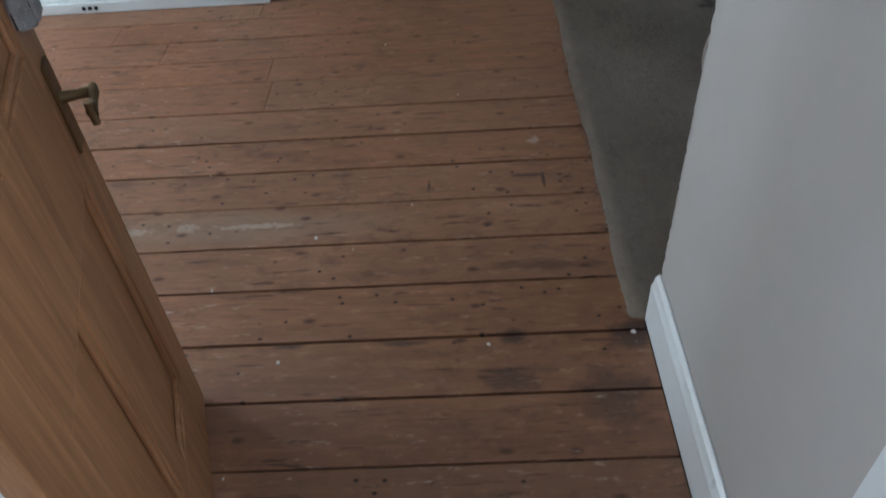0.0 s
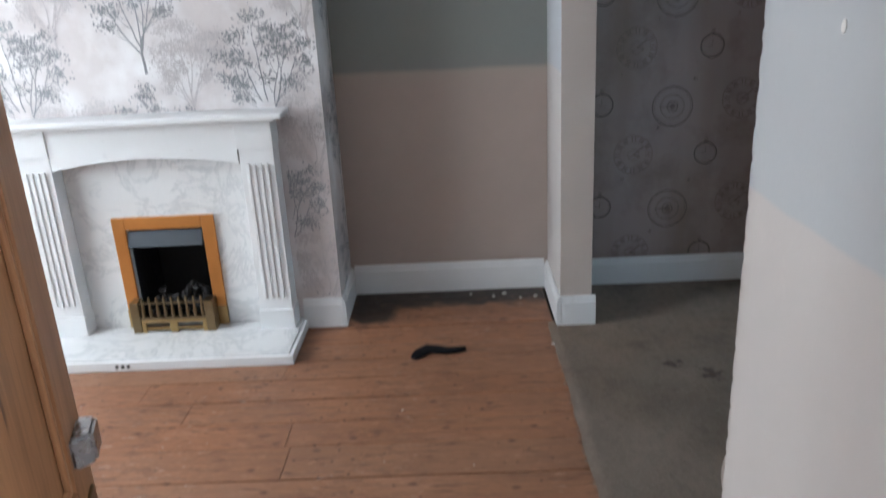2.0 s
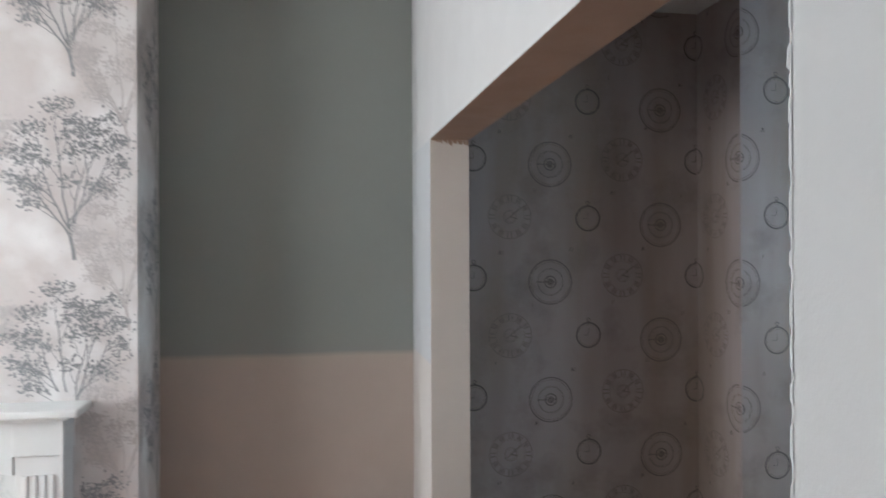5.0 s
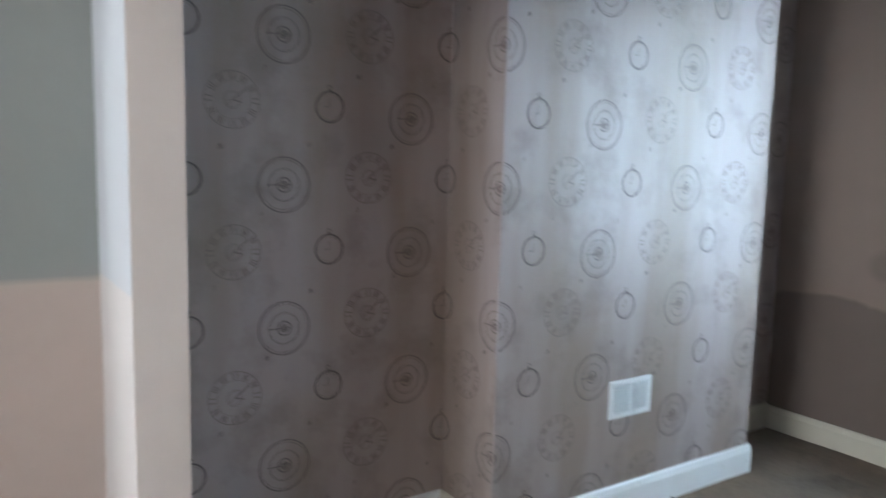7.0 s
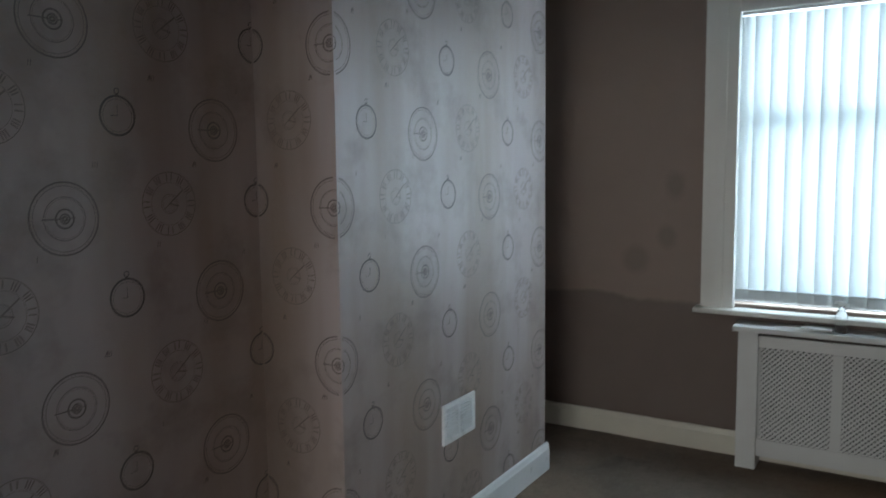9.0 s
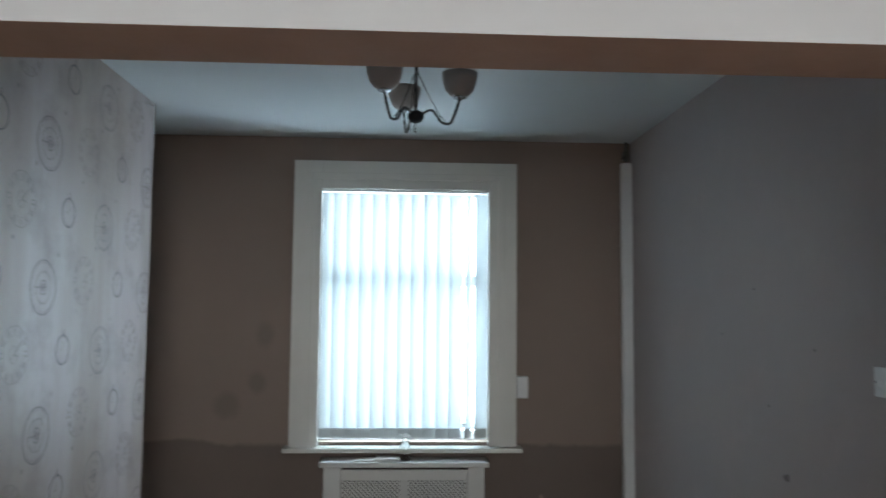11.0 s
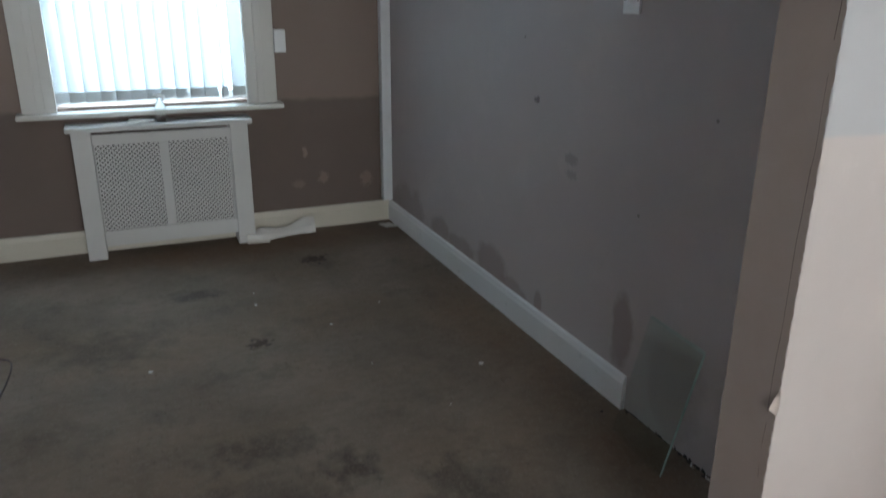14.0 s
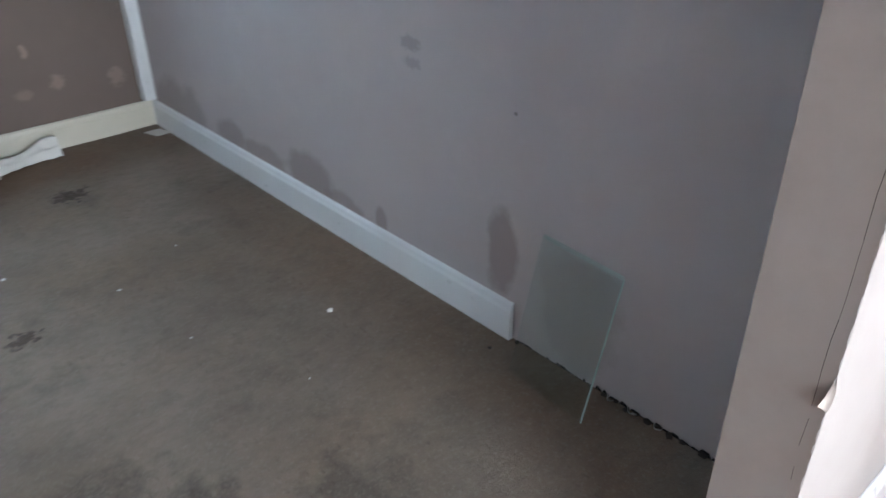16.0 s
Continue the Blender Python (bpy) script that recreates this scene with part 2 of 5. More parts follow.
    # pale scuffs and paint flecks
    sc = n.math("MULTIPLY", n.ramp(n.noise(30, 4, 0.72, n.scaled(0.5, 2.0, 1)), (0.60, 0.0), (0.68, 0.9)), n.ramp(n.noise(1.7, 3), (0.46, 0.0), (0.58, 0.7)))
    c = n.mix(sc, c, (0.52, 0.42, 0.36))
    c = n.stains(c, [((-1.03, -2.254, 0), (0.13, 0.012, 1), 0.5), ((-1.24, -2.25, 0), (0.035, 0.020, 1), 0.45), ((-1.39, -2.255, 0), (0.05, 0.018, 1), 0.4), ((-0.22, -1.9, 0), (0.02, 0.02, 1), 0.6)], (0.52, 0.43, 0.36), ragged=1.6, soft=0.25, grain=60.0)
    fl = n.cells(7.0, n.scaled(1.3, 0.8, 1.0, p))
    c = n.mix(n.ramp(fl, (0.018, 0.9), (0.034, 0.0)), c, (0.60, 0.54, 0.48))
    n.bump(n.math("ADD", n.math("MULTIPLY", fine, 0.8), n.math("MULTIPLY", kn, -0.6)), 0.35, 0.003)
    return n.done(c, n.ramp(g, (0.3, 0.40), (0.8, 0.60)), 0.0, 0.4)


def carpet_stuff():
    n = Nodes("stained_brown_carpet")
    a = n.noise(1.25, 6, 0.6)
    c = n.mix(n.ramp(a, (0.36, 0.0), (0.64, 1.0)), (0.195, 0.155, 0.124), (0.315, 0.252, 0.202))
    c = n.mix(n.ramp(n.noise(0.9, 3, 0.5, n.scaled(1.3, 0.9, 1)), (0.50, 0.0), (0.66, 0.6)), c, (0.290, 0.205, 0.142))
    c = n.mix(n.ramp(n.noise(3.4, 7, 0.68), (0.55, 0.0), (0.74, 0.65)), c, (0.108, 0.090, 0.074))
    # rust-brown border left where furniture or the old edge kept the pile clean
    c = n.stains(c, [((3.45, -2.2, 0), (0.30, 1.4, 1), 0.75), ((1.8, -2.95, 0), (1.6, 0.22, 1), 0.35), ((0.55, -2.95, 0), (0.45, 0.30, 1), 0.55)], (0.215, 0.130, 0.078), ragged=0.5, soft=0.5, grain=3.0)
    c = n.stains(c, [((1.10, -2.06, 0), (0.13, 0.10, 1), 0.7), ((1.31, -1.82, 0), (0.10, 0.24, 1), 0.55), ((1.02, -1.75, 0), (0.18, 0.30, 1), 0.35), ((0.72, -1.86, 0), (0.20, 0.24, 1), 0.55), ((0.62, -2.12, 0), (0.20, 0.16, 1), 0.45), ((0.887, -2.36, 0), (0.20, 0.15, 1), 0.5), ((2.79, -1.74, 0), (0.10, 0.16, 1), 0.6), ((2.30, -1.35, 0), (0.22, 0.30, 1), 0.4)], (0.050, 0.045, 0.040), ragged=1.3, soft=0.5, grain=11.0)
    c = n.stains(c, [((2.115, -1.948, 0), (0.050, 0.060, 1), 0.8), ((3.10, -2.43, 0), (0.07, 0.085, 1), 0.8), ((0.55, -1.05, 0), (0.05, 0.06, 1), 0.7), ((0.42, -0.95, 0), (0.04, 0.04, 1), 0.7)], (0.040, 0.030, 0.024), ragged=1.8, soft=0.3, grain=34.0)
    weave = n.noise(30, 5, 0.72, n.scaled(1.0, 0.55, 1.0))
    c = n.mix(n.ramp(weave, (0.45, 0.0), (0.72, 0.3)), c, (0.100, 0.080, 0.062))
    c = n.mix(n.ramp(n.noise(85, 3, 0.7), (0.52, 0.0), (0.70, 0.35)), c, (0.36, 0.32, 0.27))
    # short slots of the flattened loop weave
    tick = n.math("MULTIPLY", n.ramp(n.math("SINE", n.math("MULTIPLY", n.math("ADD", n.axis(1), n.math("MULTIPLY", n.noise(7, 3), 0.06)), 170.0)), (0.78, 0.0), (0.95, 1.0)),
                  n.ramp(n.math("SINE", n.math("MULTIPLY", n.math("ADD", n.axis(0), n.math("MULTIPLY", n.noise(9, 3), 0.12)), 120.0)), (0.35, 0.0), (0.6, 1.0)))
    tick = n.math("MULTIPLY", tick, n.ramp(n.noise(4.5, 4, 0.6), (0.50, 0.0), (0.72, 0.45)))
    c = n.mix(tick, c, (0.060, 0.046, 0.036))
    fi = n.noise(240, 3, 0.7)
    c = n.mix(n.math("MULTIPLY", fi, 0.5), c, (0.075, 0.062, 0.05))
    n.bump(n.math("SUBTRACT", n.math("ADD", fi, n.math("MULTIPLY", weave, 1.4)), tick), 0.75, 0.008)
    return n.done(c, 0.95, 0.0, 0.15)


def wallpaper_clock_ground():
    n = Nodes("taupe_clock_wallpaper")
    band = n.noise(3.4, 3, 0.5, n.scaled(1.0, 1.0, 0.16))
    patch = n.noise(4.6, 4, 0.6)
    c = n.mix(n.ramp(band, (0.40, 0.0), (0.60, 1.0)), (0.295, 0.222, 0.182), (0.385, 0.320, 0.310))
    c = n.mix(n.ramp(patch, (0.50, 0.0), (0.68, 0.6)), c, (0.200, 0.150, 0.124))
    c = n.mix(n.math("MULTIPLY", n.noise(70, 3), 0.3), c, (0.36, 0.315, 0.30))
    n.bump(n.math("ADD", n.noise(300, 2), n.math("MULTIPLY", n.noise(22, 4), 1.0)), 0.22, 0.002)
    return n.done(c, n.ramp(n.noise(5, 5, 0.6, n.scaled(2.5, 2.5, 0.35)), (0.35, 0.38), (0.7, 0.56)), 0.10, 0.9)


def wallpaper_tree_ground():
    n = Nodes("white_tree_wallpaper")
    c = n.mix(n.ramp(n.noise(5.0, 5, 0.6), (0.42, 0.0), (0.66, 1.0)), (0.60, 0.555, 0.545), (0.76, 0.745, 0.745))
    c = n.mix(n.ramp(n.noise(40, 4, 0.7), (0.5, 0.0), (0.75, 0.3)), c, (0.52, 0.47, 0.47))
    n.bump(n.noise(120, 3), 0.08, 0.002)
    return n.done(c, 0.6)


def damp_mauve_wall():
    n = Nodes("grey_mauve_wall_paint")
    c = n.mix(n.noise(1.1, 5, 0.6), (0.412, 0.368, 0.364), (0.495, 0.448, 0.444))
    c = n.mix(n.ramp(n.noise(3.1, 6, 0.65), (0.55, 0.0), (0.75, 0.4)), c, (0.54, 0.48, 0.465))
    # damp tide marks above the skirting, painted shade behind the glass (x 0.80), and scuffs
    c = n.stains(c, [((1.110, -3.11, 0.29), (0.075, 0.3, 0.18), 0.75), ((0.80, -3.11, 0.20), (0.16, 0.3, 0.26), 0.35), ((1.72, -3.11, 0.17), (0.045, 0.3, 0.075), 0.7), ((1.95, -3.11, 0.14), (0.17, 0.3, 0.07), 0.6),
                     ((2.18, -3.11, 0.17), (0.19, 0.3, 0.15), 0.7), ((2.55, -3.11, 0.15), (0.20, 0.3, 0.09), 0.6), ((2.85, -3.11, 0.16), (0.16, 0.3, 0.12), 0.65), ((3.35, -3.11, 0.16), (0.35, 0.3, 0.20), 0.55)], (0.285, 0.228, 0.210), ragged=0.55, soft=0.16)
    c = n.stains(c, [((1.52, -3.11, 0.86), (0.055, 0.3, 0.030), 0.35), ((1.51, -3.11, 0.80), (0.05, 0.3, 0.022), 0.3), ((1.805, -3.11, 1.054), (0.028, 0.3, 0.018), 0.8)], (0.15, 0.13, 0.13), ragged=0.9, soft=0.2, grain=60.0)
    c = n.stains(c, [((x, -3.11, z), (0.009, 0.3, 0.007), 0.6) for x, z in ((2.037, 1.754), (1.59, 1.533), (1.074, 0.752), (0.752, 1.131), (1.93, 1.30), (2.35, 1.56))], (0.10, 0.085, 0.08), ragged=0.2, grain=30.0)
    n.bump(n.math("ADD", n.noise(11, 6), n.math("MULTIPLY", n.noise(170, 2), 0.35)), 0.20, 0.004)
    return n.done(c, 0.62, 0.0, 0.4)


def pine_door_wood():
    n = Nodes("varnished_pine")
    g = n.noise(2.4, 6, 0.6, n.scaled(18, 18, 1.1), 0.8)
    c = n.mix(n.ramp(g, (0.32, 0.0), (0.70, 1.0)), (0.255, 0.120, 0.055), (0.47, 0.240, 0.115))
    c = n.mix(n.ramp(n.noise(9, 5, 0.6, n.scaled(40, 40, 1.3)), (0.45, 0.0), (0.8, 0.5)), c, (0.15, 0.06, 0.03))
    c = n.mix(n.ramp(n.cells(3.1, n.scaled(2.0, 2.0, 0.9)), (0.03, 0.9), (0.10, 0.0)), c, (0.055, 0.022, 0.012))
    n.bump(g, 0.1, 0.002)
    return n.done(c, 0.38)


def marble():
    n = Nodes("grey_veined_marble")
    v = n.noise(4.0, 8, 0.7, None, 1.2)
    c = n.mix(n.ramp(v, (0.46, 0.0), (0.50, 1.0), (0.54, 0.0)), (0.72, 0.73, 0.73), (0.56, 0.58, 0.59))
    c = n.mix(n.ramp(n.noise(9, 5, 0.6), (0.4, 0.0), (0.8, 0.45)), c, (0.62, 0.64, 0.645))
    return n.done(c, 0.16)


def clear_glass(name, tint=(0.93, 0.98, 0.97), rough=0.0, lumps=0.0):
    n = Nodes(name)
    n.b.inputs["Transmission Weight"].default_value = 1.0
    n.b.inputs["IOR"].default_value = 1.45
    if lumps:
        n.bump(n.math("ADD", n.noise(90, 3), n.cells(70)), lumps, 0.01)
    return n.done(tint, rough)


def sheet_glass():
    n = Nodes("green_tinted_sheet_glass")
    t = n.t.nodes
    tr, gl, mx = t.new("ShaderNodeBsdfTransparent"), t.new("ShaderNodeBsdfGlossy"), t.new("ShaderNodeMixShader")
    tr.inputs[0].default_value = (0.974, 0.994, 0.991, 1)
    gl.inputs["Roughness"].default_value = 0.03
    mx.inputs[0].default_value = 0.03
    n.t.links.new(tr.outputs[0], mx.inputs[1])
    n.t.links.new(gl.outputs[0], mx.inputs[2])
    n.t.links.new(mx.outputs[0], n.out.inputs["Surface"])
    return n.m


def blind_fabric():
    n = Nodes("sheer_white_blind_fabric")
    t = n.t.nodes
    tr, tl, df = t.new("ShaderNodeBsdfTransparent"), t.new("ShaderNodeBsdfTranslucent"), t.new("ShaderNodeBsdfDiffuse")
    tl.inputs[0].default_value = (0.088, 0.098, 0.100, 1)
    df.inputs[0].default_value = (0.82, 0.84, 0.83, 1)
    m1, m2 = t.new("ShaderNodeMixShader"), t.new("ShaderNodeMixShader")
    n.put(m1, 0, 0.48)
    n.t.links.new(tl.outputs[0], m1.inputs[1])
    n.t.links.new(df.outputs[0], m1.inputs[2])
    n.put(m2, 0, n.ramp(n.noise(60, 4, 0.7, n.scaled(1, 1, 2.2)), (0.40, 0.0), (0.68, 0.020)))
    n.t.links.new(m1.outputs[0], m2.inputs[1])
    n.t.links.new(tr.outputs[0], m2.inputs[2])
    n.t.links.new(m2.outputs[0], n.out.inputs["Surface"])
    return n.m


M_BOARD, M_CARPET = floorboard_pine(), carpet_stuff()
M_SUB = plain("dark_subfloor", (0.03, 0.024, 0.02), 0.9)
M_PARTY1 = plaster_two_tone("grey_green_over_plaster", (0.255, 0.272, 0.258), (0.44, 0.372, 0.330), 1.175, 0.012)
M_NIB = plaster_two_tone("pale_grey_over_cream_plaster", (0.405, 0.418, 0.425), (0.455, 0.425, 0.402), 1.248, 0.012, 0.004)
M_PIER = plaster_two_tone("pale_grey_pier_paint", (0.45, 0.47, 0.49), (0.50, 0.475, 0.455), 1.190, 0.010, 0.006)
M_BEAM = plain("pale_grey_wall_paint", (0.50, 0.505, 0.51), 0.75, 0, 0.06, 3.0, 0.15)
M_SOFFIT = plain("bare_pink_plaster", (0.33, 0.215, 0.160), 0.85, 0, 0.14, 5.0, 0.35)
M_REVEAL = plain("cream_reveal_paint", (0.58, 0.51, 0.46), 0.7, 0, 0.08, 4.0, 0.2)
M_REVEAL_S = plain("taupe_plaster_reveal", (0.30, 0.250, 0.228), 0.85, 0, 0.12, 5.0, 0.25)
M_CLOCKS, M_TREES = wallpaper_clock_ground(), wallpaper_tree_ground()
M_WINWALL = plaster_two_tone("pink_brown_plaster", (0.262, 0.200, 0.168), (0.165, 0.125, 0.107), 0.82, 0.12, 0.012, 0.85, 0.10, 2, 1.4,
                            [((3.668, -0.86, 1.49), (0.3, 0.075, 0.095), 0.5), ((3.668, -0.815, 1.20), (0.3, 0.070, 0.085), 0.5), ((3.668, -0.64, 1.06), (0.3, 0.10, 0.10), 0.5)],
                            [((3.668, -2.55, 0.50), (0.3, 0.022, 0.040), 0.8), ((3.668, -2.66, 0.33), (0.3, 0.040, 0.045), 0.6), ((3.668, -2.50, 0.30), (0.3, 0.05, 0.03), 0.4), ((3.668, -2.95, 0.30), (0.3, 0.05, 0.06), 0.5)])
M_MAUVE = damp_mauve_wall()
M_CEIL2 = plain("pale_ceiling_paint", (0.68, 0.72, 0.73), 0.8, 0, 0.04, 2.0, 0.1)
M_CEIL1 = plain("off_white_ceiling_paint", (0.70, 0.675, 0.665), 0.8, 0, 0.04, 2.0, 0.1)
M_WHITE = plain("white_gloss_paint", (0.74, 0.755, 0.76), 0.32, 0, 0.05, 8.0, 0.06)
M_CREAM = plain("yellowed_cream_gloss", (0.60, 0.56, 0.47), 0.35, 0, 0.08, 8.0, 0.08)
M_TRIM = plain("off_white_window_trim", (0.62, 0.61, 0.57), 0.4, 0, 0.05, 8.0, 0.06)
M_UPVC = plain("white_upvc", (0.80, 0.82, 0.82), 0.25, 0, 0.02)
M_COVER = plain("radiator_cover_paint", (0.60, 0.595, 0.575), 0.45, 0, 0.06, 8.0, 0.06)
# black that carries the shade inside holes, gaps and the radiator cover
M_DARK = plain("black_recess_shade", (0.012, 0.012, 0.012), 0.9)
M_DOOR = pine_door_wood()
M_MARBLE = marble()
M_BRASS = plain("dull_brass", (0.42, 0.29, 0.13), 0.32, 1.0, 0.15, 20.0)
M_AGED = plain("aged_brass", (0.22, 0.16, 0.09), 0.4, 1.0, 0.2, 20.0)
M_STEEL = plain("satin_steel", (0.40, 0.40, 0.41), 0.28, 1.0, 0.08, 20.0)
M_COPPER = plain("copper_fire_trim", (0.58, 0.26, 0.075), 0.42, 0.75, 0.12, 12.0)
M_IRON = plain("black_cast_iron", (0.018, 0.018, 0.02), 0.55, 0.3, 0.2, 20.0, 0.3)
M_COAL = plain("black_coal", (0.016, 0.015, 0.015), 0.7, 0, 0.4, 30.0, 0.6)
M_PLASTIC = plain("white_plastic", (0.76, 0.77, 0.77), 0.3, 0, 0.03)
M_CLOTH = plain("black_cloth", (0.010, 0.010, 0.012), 0.95, 0, 0.3, 40.0, 0.4, 0.1)
M_PAPER = plain("off_white_paper", (0.66, 0.64, 0.60), 0.8, 0, 0.08, 12.0, 0.2)
M_CABLE = plain("brown_cable", (0.06, 0.032, 0.022), 0.5)
M_CHROME = plain("tarnished_chrome", (0.20, 0.19, 0.18), 0.28, 1.0, 0.15, 20.0)
M_SHADE = plain("frosted_grey_glass", (0.52, 0.475, 0.45), 0.35, 0, 0.08, 20.0)
M_PANE = clear_glass("stippled_window_glass", (0.97, 0.99, 0.99), 0.25, 0.25)
M_SHEET = sheet_glass()
M_EDGE = plain("pale_green_glass_edge", (0.42, 0.56, 0.53), 0.2)
M_BOTTLE = clear_glass("clear_plastic_bottle", (0.95, 0.97, 0.98), 0.05)
M_BLIND = blind_fabric()
M_INK_C = plain("charcoal_clock_print", (0.088, 0.070, 0.062), 0.44, 0.1, 0.3, 60.0, 0.05, 0.95)
M_INK_P = plain("pale_clock_print", (0.190, 0.148, 0.128), 0.44, 0.1, 0.3, 60.0, 0.05, 0.95)
M_INK_G = plain("grey_clock_print", (0.125, 0.098, 0.086), 0.44, 0.1, 0.3, 60.0, 0.05, 0.95)
M_INK_T = plain("slate_tree_print", (0.29, 0.295, 0.31), 0.6, 0, 0.35, 60.0)
M_INK_M = plain("mauve_tree_print", (0.54, 0.505, 0.505), 0.6, 0, 0.2, 60.0)
M_BRICK = plain("red_brick", (0.30, 0.13, 0.09), 0.85, 0, 0.3, 14.0, 0.4)
M_DIRT = plain("dark_debris", (0.05, 0.04, 0.033), 0.9, 0, 0.3, 40.0, 0.4)

# ---- setting: plan in metres ----
# x runs from the front room (negative) to the back room; y = 0 is the party wall, the hall lies at low y
XD = 0.147          # thickness of the knocked-through wall, whose front-room face is x = 0
YP, YN = -0.515, -2.66   # ends of the opening
HEAD = 2.03
XW = 3.668          # window wall of the back room
XB = XW + 0.035     # its plaster behind the window surround
YH = -3.112          # hall wall of the back room
Y1 = -3.45          # hall wall of the front room
XF = -3.70          # front wall
C1, C2 = 2.83, 2.710
B1 = (-2.655, -1.057, -0.42)   # front chimney breast: left, right, face
B2 = (1.340, 2.990, -0.388)   # back chimney breast

structure("wall_party_front", boxes((XF, 0.06, -0.02, 0.2, 0, C1)), M_PARTY1, "grey-green painted alcove wall with bare pink plaster below", "wall")
wall_clock = structure("wall_party_back", boxes((0.06, XB, -0.03, 0.2, 0, C2)), M_CLOCKS, "taupe wallpaper wall printed with clock faces", "wall")
FX0, FX1, FZ = -2.04, -1.665, 0.555
breast_front = structure("chimney_breast_front", boxes((B1[0], FX0, B1[2], -0.02, 0, C1), (FX1, B1[1], B1[2], -0.02, 0, C1), (FX0, FX1, B1[2], -0.02, FZ, C1), (FX0, FX1, -0.12, -0.02, 0, FZ)),
                         M_TREES, "chimney breast papered with grey trees on white", "chimney breast")
breast_back = structure("chimney_breast_back", boxes((B2[0], B2[1], B2[2], -0.03, 0, C2)), M_CLOCKS, "chimney breast papered with taupe clock wallpaper", "chimney breast")

# dividing wall with its opening: a pier, a nib and a beam, whose faces take their own finish
def finished_block(name, dims, mats, pick, label):
    bm = boxes(dims)
    bmesh.ops.recalc_face_normals(bm, faces=bm.faces)
    for f in bm.faces:
        f.material_index = pick(f.normal)
    return structure(name, bm, mats, label, "wall")


wall_pier = finished_block("wall_pier", (0, XD, YP, -0.02, 0, HEAD), [M_PIER, M_REVEAL], lambda n: 1 if n.y < -0.5 else 0, "pale painted pier of the opening with a cream reveal")
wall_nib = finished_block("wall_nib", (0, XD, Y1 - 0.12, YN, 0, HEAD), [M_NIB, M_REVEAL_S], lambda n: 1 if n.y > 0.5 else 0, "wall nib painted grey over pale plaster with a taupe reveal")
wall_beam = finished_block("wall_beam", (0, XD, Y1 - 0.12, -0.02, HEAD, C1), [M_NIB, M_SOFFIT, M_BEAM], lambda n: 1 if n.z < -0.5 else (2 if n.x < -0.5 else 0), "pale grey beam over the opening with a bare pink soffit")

structure("wall_hall_back", boxes((XD, XB, YH - 0.12, YH, 0, C2)), M_MAUVE, "grey-mauve painted wall with damp stains above the skirting", "wall")
DX0, DX1, DH = -0.905, 0.0, 2.02
structure("wall_hall_front", boxes((XF, DX0, Y1 - 0.12, Y1, 0, C1), (DX0, DX1, Y1 - 0.12, Y1, DH, C1)), M_BEAM, "pale grey hall wall round the doorway", "wall")
WY0, WY1, WZ0, WZ1 = -2.245, -1.160, 0.850, 2.415
structure("wall_window", boxes((XB, XW + 0.24, YH - 0.12, WY0, 0, C2), (XB, XW + 0.24, WY1, 0.2, 0, C2), (XB, XW + 0.24, WY0, WY1, 0, WZ0), (XB, XW + 0.24, WY0, WY1, WZ1, C2)),
          M_WINWALL, "pink-brown plaster window wall with a darker damp band below", "wall")
FY0, FY1, FZ0, FZ1 = -2.75, -0.75, 0.75, 2.45
structure("wall_front", boxes((XF - 0.24, XF, Y1 - 0.12, FY0, 0, C1), (XF - 0.24, XF, FY1, 0.2, 0, C1), (XF - 0.24, XF, FY0, FY1, 0, FZ0), (XF - 0.24, XF, FY0, FY1, FZ1, C1)),
          M_BEAM, "pale grey front wall round the street window", "wall")
structure("ceiling_front", boxes((XF - 0.24, XD * 0.5, Y1 - 0.12, 0.2, C1, C1 + 0.12)), M_CEIL1, "off-white plaster ceiling with moulded panels", "ceiling")
structure("ceiling_back", boxes((XD, XW + 0.24, YH - 0.12, 0.2, C2, C2 + 0.12)), M_CEIL2, "plain pale painted ceiling", "ceiling")
# hall behind the camera
HY = -4.75
structure("wall_hall_far", boxes((-2.6, 1.4, HY - 0.12, HY, 0, 2.65)), M_BEAM, "plain pale hall wall", "wall")
structure("wall_hall_end", boxes((-2.72, -2.6, HY - 0.12, Y1 - 0.12, 0, 2.65), (1.4, 1.52, HY - 0.12, YH - 0.12, 0, 2.65)), M_BEAM, "plain pale hall end wall", "wall")
structure("ceiling_hall", boxes((-2.72, 1.52, HY - 0.12, Y1 - 0.12, 2.65, 2.77), (XD, 1.52, Y1 - 0.12, YH - 0.12, 2.65, 2.77)), M_CEIL1, "plain hall ceiling", "ceiling")
structure("floor", boxes((XF - 0.24, XW + 0.24, HY - 0.12, 0.2, -0.12, -0.022)), M_SUB, "dark underfloor below the boards and carpet", "floor")

# carpet with a hand-cut ragged edge along the opening
bm = bmesh.new()
rng = random.Random(4)
nx, ny = 46, 60
ya, yb = YH, -0.03
grid = []
for j in range(ny + 1):
    row = []
    y = ya + (yb - ya) * j / ny
    cut = -0.054 + 0.003 * math.sin(j * 0.35) + rng.uniform(-0.004, 0.004)
    inside = YN - 0.02 < y < YP + 0.06
    x_start = cut if inside else XD + 0.005
    for i in range(nx + 1):
        x = x_start + (XB - x_start) * (i / nx) ** 1.15
        row.append(bm.verts.new((x, y, 0.004 + 0.003 * noise.noise((x * 3, y * 3, 0)))))
    grid.append(row)
for j in range(ny):
    for i in range(nx):
        bm.faces.new((grid[j][i], grid[j][i + 1], grid[j + 1][i + 1], grid[j + 1][i]))
